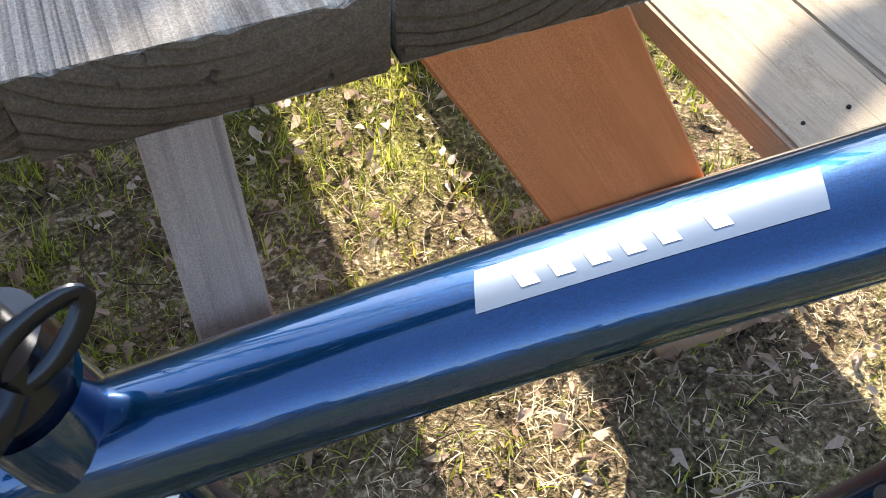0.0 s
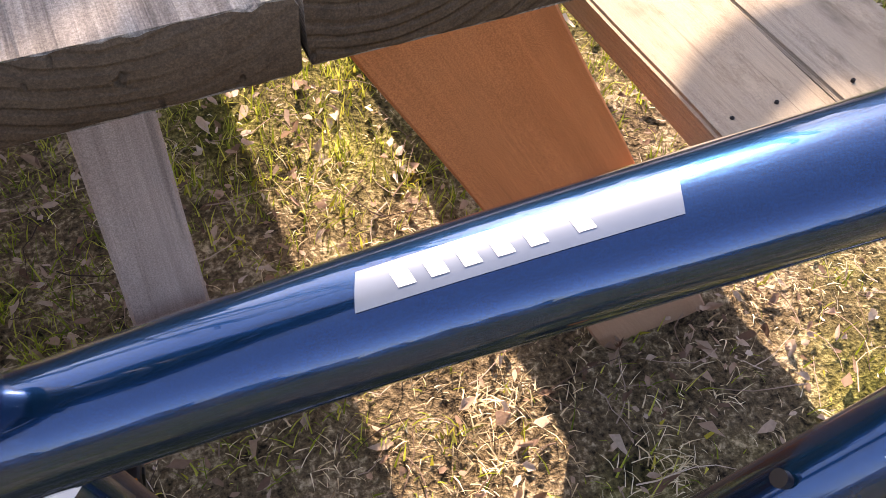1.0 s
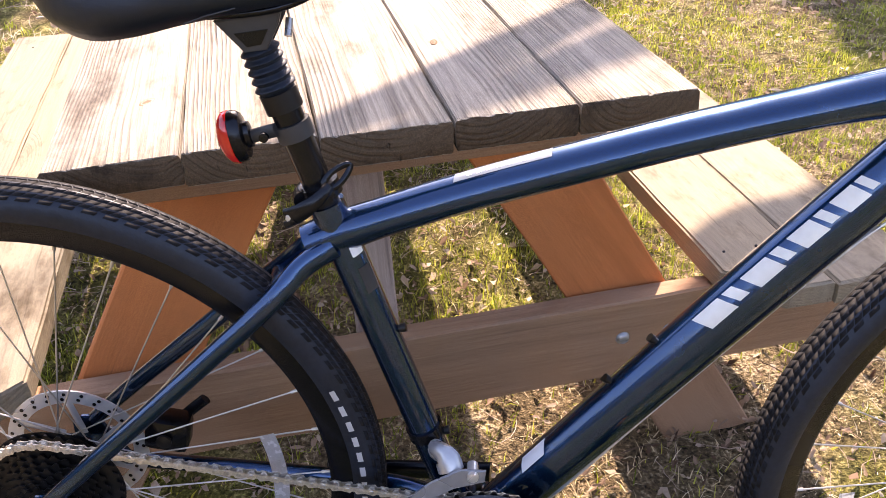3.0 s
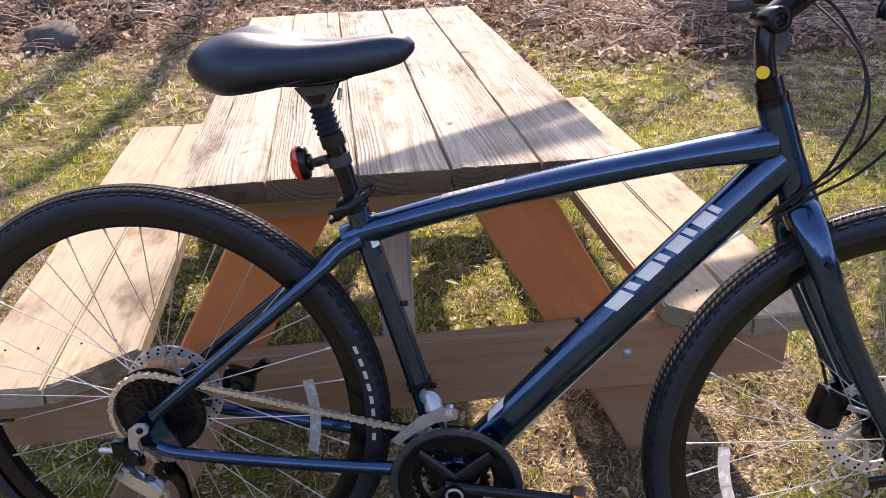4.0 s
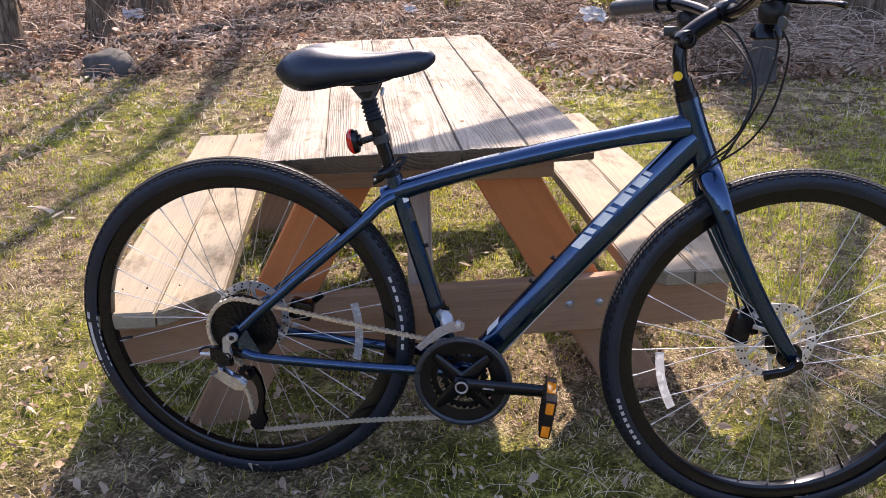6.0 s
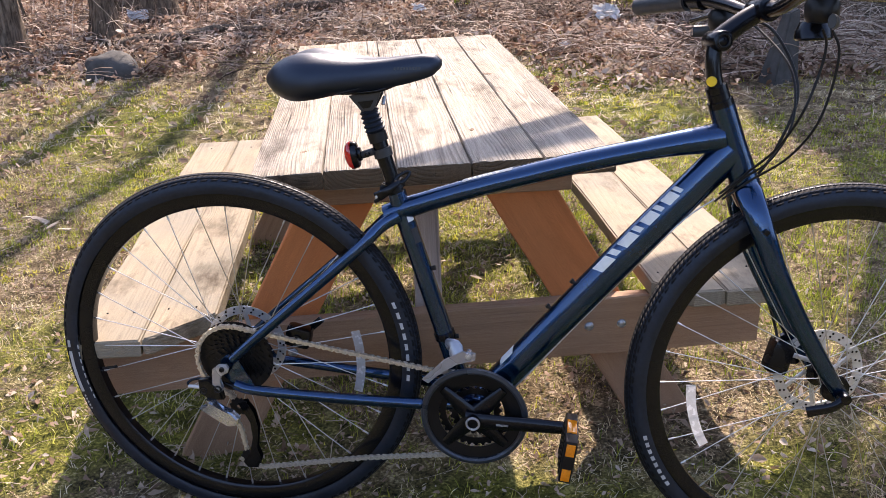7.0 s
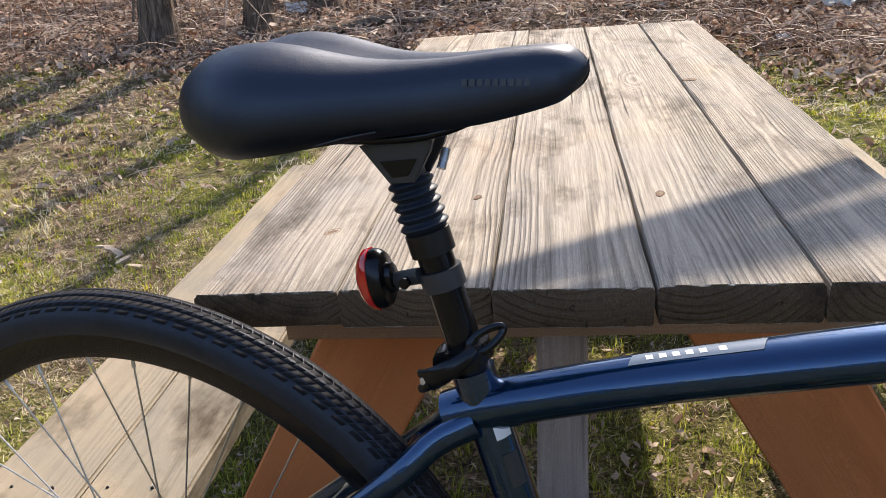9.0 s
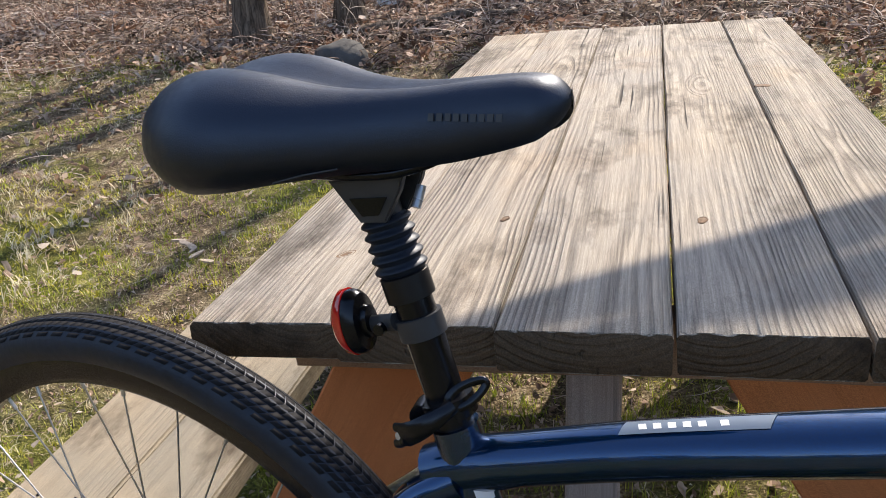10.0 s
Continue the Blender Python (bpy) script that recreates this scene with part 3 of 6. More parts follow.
def bike_frame():
    tt = part("top_tube", sweep(TT, tt_r, 28), PAINT, bike, "gloss navy blue metallic tube")
    dt = part("down_tube", sweep(DT, dt_r, 28), PAINT, bike)
    st = part("seat_tube", sweep([ST_LOW, ST_LOW.lerp(ST_TOP, 0.5), ST_LOW.lerp(ST_TOP, 0.97)], lambda t: (0.0172, 0.0172), 24), PAINT, bike)
    d = (HT_TOP - HT_LOW).normalized()
    part("head_tube", sweep([HT_LOW + d * s for s in (-0.004, 0.0, 0.012, 0.03, 0.07, 0.1, 0.118, 0.13, 0.134)], lambda t: (0.0255, 0.0255) if t < 0.15 else ((0.0235, 0.0235) if t < 0.4 else (0.0214, 0.0214)), 28), PAINT, bike)
    part("weld_bead", weld(bmesh.new(), TT[-3], TT[-1] - TT[-4], 0.0226, 0.0014), PAINT, tt)
    part("weld_bead", weld(bmesh.new(), DT[6], DT[8] - DT[5], 0.0262, 0.0022), PAINT, dt)
    # gusset under the top tube at the seat
    part("seat_lug", sweep(smoothed([(0.303, 0, 0.285), (0.325, 0, 0.296), (0.352, 0, 0.306), (0.372, 0, 0.313)], 4), lambda t: (0.0195, 0.0215 - 0.003 * t), 20), PAINT, bike)
    part("bottom_bracket_shell", lathe([(0.012, -0.036), (0.0215, -0.036), (0.0225, -0.034), (0.0225, 0.034), (0.0215, 0.036), (0.012, 0.036)], 32, centre=BB), PAINT, bike)
    for s in (-1, 1):
        part("chainstay", sweep(smoothed([(0.455, 0.024 * s, -0.073), (0.40, 0.034 * s, -0.069), (0.35, 0.046 * s, -0.064), (0.2, 0.058 * s, -0.055), (0.05, 0.066 * s, -0.044), (0.012, 0.067 * s, -0.034)], 6), lambda t: (0.0085 + 0.002 * (1 - t), 0.0125 - 0.003 * t), 16), PAINT, bike)
        part("seat_stay", sweep(smoothed([(0.326, 0.013 * s, 0.290), (0.295, 0.022 * s, 0.272), (0.26, 0.036 * s, 0.238), (0.16, 0.052 * s, 0.150), (0.06, 0.064 * s, 0.062), (0.012, 0.067 * s, 0.018)], 6), lambda t: (0.0085, 0.0120 - 0.003 * t), 16), PAINT, bike)
        part("dropout", plate([(-0.014, -0.012), (-0.012, 0.016), (0.0, 0.026), (0.018, 0.026), (0.03, 0.0), (0.05, -0.036), (0.03, -0.050), (0.008, -0.034)], 0.0635 * s - 0.003, 0.0635 * s + 0.003, bevel=0.0015), PAINT, bike)
    part("stay_bridge", sweep([(0.262, -0.03, 0.238), (0.266, 0, 0.243), (0.262, 0.03, 0.238)], 0.0085, 12), PAINT, bike)
    # lettering on the tubes, as plain plates of its size and colour
    band = sticker("model_badge", TT, tt_r, (0.208, 0.388, math.radians(84), math.radians(118)), BADGE, tt, "pale silver model badge", 0.0004, n=20, slant=-0.005)
    for k in range(6):
        a = 0.228 + 0.0185 * k + (0.008 if k == 5 else 0)
        sticker("badge_mark", TT, tt_r, (a, a + 0.0100, math.radians(109), math.radians(95)), WHITE, band, "", 0.0006, 3, 3, -0.003)
    for k in range(4):
        a = 0.484 + 0.0635 * k
        mark = sticker("brand_mark", DT, dt_r, (a, a + 0.034, math.radians(156), math.radians(116)), DECAL, dt, "silver brand mark as plain slanted bars", 0.0005, 6, 10, -0.010)
        sticker("bar", DT, dt_r, (a + 0.039, a + 0.052, math.radians(150), math.radians(116)), DECAL, mark, "", 0.0005, 4, 10, -0.010)
    sticker("emblem", DT, dt_r, (0.222, 0.262, math.radians(126), math.radians(92)), WHITE, dt, "white oval emblem", 0.0006, 8, 6, 0.010)
    stp = [ST_LOW.lerp(ST_TOP, k / 10) for k in range(11)]
    sticker("serial_label", stp, lambda t: (0.0172, 0.0172), (0.845, 0.888, math.radians(205), math.radians(248)), WHITE, st, "small white sticker", 0.0005)
    sticker("warning_label", stp, lambda t: (0.0172, 0.0172), (0.75, 0.815, math.radians(205), math.radians(248)), GREYPLASTIC, st, "dark grey sticker", 0.0004)
    # bottle bosses and the brake hose
    for t in (0.365, 0.43):
        q = on_tube(DT, dt_r, t, math.radians(92), 0.0)
        bm = lathe([(0.0035, -0.002), (0.0035, 0.003), (0.0046, 0.003), (0.0046, 0.008), (0.002, 0.008)], 12, axis="z")
        part("bottle_bolt", bm, COG, dt, "steel bottle cage bolt", m=Matrix.Translation(q) @ pose(0, 0, 0, 0, -50))
    for t in (0.30, 0.62):
        bm = lathe([(0.0035, -0.002), (0.0046, 0.003), (0.0046, 0.007), (0.002, 0.0075)], 12, axis="z")
        part("bottle_bolt", bm, COG, st, "", m=Matrix.Translation(ST_LOW.lerp(ST_TOP, t) + Vector((0.0165, 0, 0.005))) @ pose(0, 0, 0, 0, 75))
    part("gear_cable", sweep(smoothed([(0.86, -0.016, 0.335), (0.80, -0.014, 0.283), (0.66, -0.012, 0.116), (0.55, -0.012, -0.018), (0.51, -0.01, -0.063)], 6), 0.0015, 8), STEEL, bike, "thin steel gear cable")
    part("headset_cup", sweep([HT_TOP + d * s for s in (0.002, 0.004, 0.012, 0.014)], 0.0208, 24), BLACK, bike)
    part("headset_cup", sweep([HT_LOW - d * s for s in (0.004, 0.006, 0.013)], 0.0255, 24), BLACK, bike)


bike_frame()


def tire_mesh():
    """The tyre's round body with a fine tread and a row of shoulder knobs."""
    bm = bmesh.new()
    n = 150
    prof = []
    for k in range(21):
        a = math.radians(-122 + 244 * k / 20)
        prof.append((RO - RT + RT * math.cos(a) * (1.0 if math.cos(a) < 0 else 1.0), 0.0225 * math.sin(a)))
    rows = []
    for i in range(n):
        t = 2 * math.pi * i / n
        rows.append([bm.verts.new((r * math.cos(t), y, r * math.sin(t))) for r, y in prof])
    for a, b in zip(rows, rows[1:] + rows[:1]):
        for k in range(20):
            bm.faces.new((a[k], a[k + 1], b[k + 1], b[k]))
    return bm


def knob_mesh():
    """Tread: low slanted bars over the crown, small blocks on both shoulders."""
    verts, flat, counts = [], [], []

    def block(t0, t1, a0, a1, slant, h):
        base = len(verts)
        for lift in (-0.0006, h):
            for t, a in ((t0, a0), (t1, a0), (t1 + slant, a1), (t0 + slant, a1)):
                r = RO - RT + (RT + lift) * math.cos(a)
                verts.append((r * math.cos(t), (0.0225 + lift) * math.sin(a), r * math.sin(t)))
        for f in ((4, 5, 6, 7), (0, 1, 5, 4), (1, 2, 6, 5), (2, 3, 7, 6), (3, 0, 4, 7)):
            flat.extend(base + k for k in f)
            counts.append(4)

    n = 112
    for i in range(n):
        t = 2 * math.pi * i / n
        w = 2 * math.pi / n
        for s in (-1, 1):
            block(t, t + w * 0.62, s * 0.90, s * 1.06, w * 0.12, 0.0006)
            for k in range(2):
                block(t + w * k / 2, t + w * (k + 0.90) / 2, s * 0.45, s * 0.85, w * 0.5, 0.0004)
                block(t + w * k / 2, t + w * (k + 0.92) / 2, s * 0.02, s * 0.42, w * 0.28, 0.0004)
    return verts, flat, counts


def rim_mesh():
    return lathe([(RIM, -0.009), (RIM - 0.001, 0.0), (RIM, 0.009), (RIM + 0.006, 0.0125), (RIM + 0.026, 0.0140), (RIM + 0.0265, 0.0115), (RIM + 0.014, 0.010), (RIM + 0.014, -0.010), (RIM + 0.0265, -0.0115), (RIM + 0.026, -0.0140), (RIM + 0.006, -0.0125)], 120, close=True)


def arc_strip(name, r0, r1, a0, a1, y, material, parent, label="", n=10, thick=0.0):
    """A flat curved strip on the side of a wheel."""
    bm = bmesh.new()
    rows = [[bm.verts.new((r * math.cos(a0 + (a1 - a0) * i / n), y + dy, r * math.sin(a0 + (a1 - a0) * i / n))) for i in range(n + 1)] for r, dy in ((r0, 0), (r1, 0))]
    for i in range(n):
        bm.faces.new((rows[0][i], rows[0][i + 1], rows[1][i + 1], rows[1][i]))
    if thick:
        bmesh.ops.solidify(bm, geom=bm.faces[:], thickness=thick)
    return part(name, bm, material, parent, label)


def side_print(name, aw0, aw1, t0, t1, parent, label, cells=8):
    """Print on the tyre's wall as a row of plain bars: aw is the angle round the section, t round the wheel."""
    bm = bmesh.new()
    for c in range(cells):
        s = (t1 - t0) / cells
        u0, u1 = (t0, t1) if cells == 1 else (t0 + s * (c + 0.2), t0 + s * (c + 0.8))
        steps, grid = 8 if cells == 1 else 1, []
        for k in range(steps + 1):
            t, row = u0 + (u1 - u0) * k / steps, []
            for a in (aw0, aw0 + (aw1 - aw0) / 3, aw0 + (aw1 - aw0) * 2 / 3, aw1):
                r = RO - RT + (RT + 0.0005) * math.cos(a)
                row.append(bm.verts.new((r * math.cos(t), -(0.0225 + 0.0005) * math.sin(a), r * math.sin(t))))
            grid.append(row)
        for p, q in zip(grid, grid[1:]):
            for k in range(3):
                bm.faces.new((p[k], p[k + 1], q[k + 1], q[k]))
    return part(name, bm, PRINT, parent, label)


def rotor(parent, r, y):
    bm = bmesh.new()
    n = 72
    for r0, r1 in ((r - 0.017, r),):
        ring = [[bm.verts.new((rr * math.cos(t), y + dy, rr * math.sin(t))) for t in (2 * math.pi * i / n for i in range(n))] for rr, dy in ((r0, 0), (r1 , 0), (r1, 0.002), (r0, 0.002))]
        for a in range(4):
            for i in range(n):
                bm.faces.new((ring[a][i], ring[a][(i + 1) % n], ring[(a + 1) % 4][(i + 1) % n], ring[(a + 1) % 4][i]))
    disc = part("brake_rotor", bm, STEEL, parent, "perforated steel disc brake rotor")
    for k in range(6):
        a = k * math.pi / 3
        q0 = Vector((math.cos(a) * 0.022, y + 0.001, math.sin(a) * 0.022))
        q1 = Vector((math.cos(a + 0.5) * (r - 0.014), y + 0.001, math.sin(a + 0.5) * (r - 0.014)))
        part("rotor_arm", sweep([q0, q0.lerp(q1, 0.5), q1], lambda t: (0.001, 0.0045), 8), STEEL, disc)
    hole = None
    for ring_r, off in ((r - 0.005, 0), (r - 0.0115, 0.05)):
        for k in range(24):
            a = 2 * math.pi * k / 24 + off
            m = Matrix.Translation((math.cos(a) * ring_r, y, math.sin(a) * ring_r))
            if hole is None:
                hole = part("rotor_hole", lathe([(0.0022, -0.0005), (0.0022, 0.0025)], 8), BLACK, disc, m=m)
            else:
                again(hole, disc, m)
    return disc


TYRE_DATA = {}


def wheel(name, label, m, rear):
    w = part(name, rim_mesh(), BLACK, bike, label, m=m)
    t = part("tire", tire_mesh(), RUBBER, w, "black rubber tire with a fine tread")
    if not TYRE_DATA:
        TYRE_DATA["tread"] = bulk("tread", *knob_mesh(), TREAD)
        o = TYRE_DATA["tread"]
    else:
        o = new("tread", TYRE_DATA["tread"].data)
    o.parent = t
    hub_w = 0.032
    part("hub", lathe([(0.006, -0.052), (0.009, -0.05), (0.010, -0.036 if not rear else -0.020), (0.024, -0.035 if not rear else -0.0185), (0.025, -0.031 if not rear else -0.0150), (0.014, -0.027 if not rear else -0.012), (0.013, 0.027), (0.025, 0.031), (0.024, 0.035), (0.012, 0.036), (0.009, 0.05), (0.006, 0.052)], 28), BLACK, w)
    spoke = None
    for k in range(32):
        s = 1 if k % 2 else -1
        a = 2 * math.pi * k / 32
        lead = (1 if (k // 2) % 2 else -1) * radians(62)
        h = Vector((0.0225 * math.cos(a + lead), -0.0165 if rear and s < 0 else s * hub_w, 0.0225 * math.sin(a + lead)))
        e = Vector(((RIM + 0.001) * math.cos(a), s * 0.002, (RIM + 0.001) * math.sin(a)))
        d = e - h
        l = d.length
        mm = Matrix.Translation(h) @ d.to_track_quat("Z", "Y").to_matrix().to_4x4()
        if spoke is None:
            bm = lathe([(0.0009, 0.0), (0.0009, l - 0.012), (0.0019, l - 0.0115), (0.0017, l)], 8, axis="z")
            spoke = part("spoke", bm, SPOKE, w, m=mm)
        else:
            again(spoke, w, mm)
    arc = (0.235, 0.252, radians(-15), radians(15)) if rear else (0.235, 0.252, radians(180), radians(209))
    arc_strip("spoke_reflector", arc[0], arc[1], arc[2], arc[3], -0.014, REFLECT, w, "clear grey plastic spoke reflector", 12, 0.006)
    va = radians(190 if rear else 300)
    part("valve", sweep([Vector((math.cos(va) * q, 0, math.sin(va) * q)) for q in (RIM + 0.002, RIM - 0.02, RIM - 0.032)], lambda s: (0.003, 0.003), 8), COG, w)
    if rear:
        side_print("tire_print", 1.43, 1.68, radians(23), radians(-6), t, "white lettering as plain bars")
        side_print("tire_bar", 1.12, 1.48, radians(181), radians(196), t, "long pale grey bar on the tire wall", 1)
        side_print("tire_print", 1.22, 1.40, radians(197), radians(203), t, "white lettering as plain bars", 5)
        side_print("tire_print", 1.12, 1.44, radians(177), radians(179.5), t, "small white mark", 1)
        side_print("rim_print", 2.0, 2.1, radians(178), radians(200), t, "grey lettering as plain bars")
    else:
        side_print("tire_print", 1.42, 1.70, radians(196), radians(216), t, "white lettering as plain bars")
    return w


rear = wheel("rear_wheel", "black rear wheel with steel spokes", Matrix.Identity(4), True)
FRONT_AXLE = Vector((1.0845, 0, 0.0))
front = wheel("front_wheel", "black front wheel turned slightly to one side", turned() @ Matrix.Translation(FRONT_AXLE), False)
rotor(rear, 0.080, 0.040)
rotor(front, 0.080, 0.040)


# ---- seat, seatpost, lamp ----
def seat_group():
    axis = (POST_TOP - ST_TOP).normalized()
    post = part("seatpost", sweep([ST_TOP - axis * 0.03, ST_TOP, ST_TOP.lerp(POST_TOP, 0.5), ST_TOP + axis * 0.088], 0.0136, 24), BLACK, bike, "gloss black suspension seatpost")
    q = ST_TOP + axis * 0.088
    part("collar_nut", sweep([q + axis * s for s in (-0.006, -0.005, 0.008, 0.011, 0.012)], lambda t: (0.0168, 0.0168) if t < 0.9 else (0.0155, 0.0155), 18), PLASTIC, post)
    rings = []
    for k in range(41):
        s = 0.012 + 0.040 * k / 40
        rings.append((q + axis * s, 0.0150 + 0.0035 * (0.5 - 0.5 * math.cos(k / 40 * 2 * math.pi * 5)) - 0.0012 * k / 40))
    part("rubber_boot", sweep([r[0] for r in rings], lambda t: (rings[round(t * 40)][1],) * 2, 28), RUBBER, post, "ribbed black rubber boot")
    top = q + axis * 0.052
    part("post_head", sweep([top, top + axis * 0.006, top + axis * 0.016], lambda t: (0.013, 0.013), 18), GREYPLASTIC, post)
    # clamp under the saddle: a pierced triangle on each side and two rails
    for s in (-1, 1):
        bm = plate([(0.246, 0.500), (0.302, 0.508), (0.299, 0.498), (0.287, 0.476), (0.268, 0.474)], s * 0.014 - 0.003, s * 0.014 + 0.003, bevel=0.001)
        part("clamp_plate", bm, GREYPLASTIC, post)
        part("clamp_window", plate([(0.262, 0.490), (0.290, 0.4935), (0.283, 0.481), (0.271, 0.479)], s * 0.0175 - 0.0008, s * 0.0175 + 0.0004), BLACK, post)
        part("rail", sweep(smoothed([(0.165, s * 0.030, 0.526), (0.20, s * 0.024, 0.512), (0.235, s * 0.022, 0.506), (0.30, s * 0.022, 0.511), (0.345, s * 0.014, 0.528), (0.37, s * 0.008, 0.538)], 5), 0.0036, 10), BLACK, post)
    part("clamp_bolt", sweep([(0.303, -0.005, 0.484), (0.3035, -0.002, 0.489), (0.3045, 0.002, 0.497)], 0.0032, 10), ALLOY, post)
    # quick-release clamp
    q = ST_TOP + axis * 0.002
    col = part("seat_clamp", sweep([q + axis * s for s in (-0.0075, -0.0065, 0.0055, 0.0065)], lambda t: (0.0194, 0.0194), 28), BLACK, bike, "black quick-release seat clamp")
    part("clamp_ear", sweep([Vector((0.302, -0.016, 0.338)), Vector((0.298, 0.0, 0.336)), Vector((0.302, 0.016, 0.338))], lambda t: (0.008, 0.009), 12), BLACK, col)
    part("lever", sweep(smoothed([(0.293, -0.0255, 0.3275), (0.303, -0.0285, 0.334), (0.313, -0.0275, 0.341), (0.322, -0.0215, 0.348), (0.3265, -0.015, 0.352)], 5), lambda t: (0.0030, 0.0092 - 0.0040 * t), 12), BLACK, col)
    for dz in (-0.0045, 0.0045):
        part("lever_fork", sweep([(0.296, -0.0270, 0.3295 + dz), (0.290, -0.0245, 0.326 + dz * 1.3), (0.286, -0.0225, 0.324 + dz * 1.4)], lambda t: (0.0028, 0.0036), 10), BLACK, col)
    loop = [Vector((0.3335, -0.0065, 0.3575)) + Vector((0.72, 0.45, 0.52)).normalized() * (0.0150 * math.cos(a)) + Vector((-0.52, 0.0, 0.82)).normalized() * (0.0062 * math.sin(a) * (1 - 0.25 * math.cos(a))) for a in (2 * math.pi * k / 32 for k in range(32))]
    part("lever_loop", sweep(loop, lambda t: (0.0015, 0.0030), 10, closed=True), BLACK, col)
    part("clamp_nut", lathe([(0.002, -0.027), (0.0042, -0.026), (0.0042, -0.014), (0.003, -0.013)], 14, centre=(0.291, 0, 0.326)), STEEL, col)
    # rear lamp on its bracket
    q = ST_TOP + axis * 0.062
    lamp = part("rear_lamp", lathe([(0.001, 0.0), (0.017, 0.0), (0.021, 0.003), (0.0215, 0.008), (0.0205, 0.0125), (0.0185, 0.0150), (0.011, 0.0165), (0.0105, 0.0205), (0.004, 0.0215)], 36, axis="x"), BLACK, bike, "black rear lamp with a red lens", m=Matrix.Translation((0.240, -0.001, 0.3935)) @ pose(0, 0, 0, 0, -10) @ Matrix.Diagonal((1, 0.75, 1.12, 1)))
    part("lens", lathe([(0.001, -0.009), (0.010, -0.0082), (0.017, -0.005), (0.0215, 0.0), (0.0222, 0.005), (0.020, 0.0055), (0.001, 0.004)], 36, axis="x"), RED, lamp, "red plastic lens")
    part("lamp_bracket", sweep(smoothed([(0.254, -0.001, 0.394), (0.264, -0.002, 0.396), (0.274, -0.006, 0.400), (0.285, -0.010, 0.404)], 4), lambda t: (0.0045, 0.0065), 12), GREYPLASTIC, bike, "dark grey plastic lamp bracket")
    part("bracket_band", sweep([q + axis * s for s in (-0.0075, -0.0065, 0.0065, 0.0075)], 0.0166, 26), GREYPLASTIC, bike)
    part("bracket_bolt", lathe([(0.001, -0.0165), (0.0042, -0.016), (0.0042, -0.006), (0.001, -0.006)], 12, centre=(0.274, 0, 0.3985)), BLACK, bike)


seat_group()


def curve_at(table, x):
    for (a, va), (b, vb) in zip(table, table[1:]):
        if x <= b:
            t = (x - a) / (b - a)
            t = t * t * (3 - 2 * t) * 0.35 + t * 0.65
            return va + (vb - va) * max(0.0, t)
    return table[-1][1]


def eased(table, x):
    """The table's value at x, rounded over its corners."""
    lo, hi = table[0][0], table[-1][0]
    reach = min(0.014, x - lo, hi - x)
    return sum(curve_at(table, x + reach * k / 3) for k in range(-3, 4)) / 7


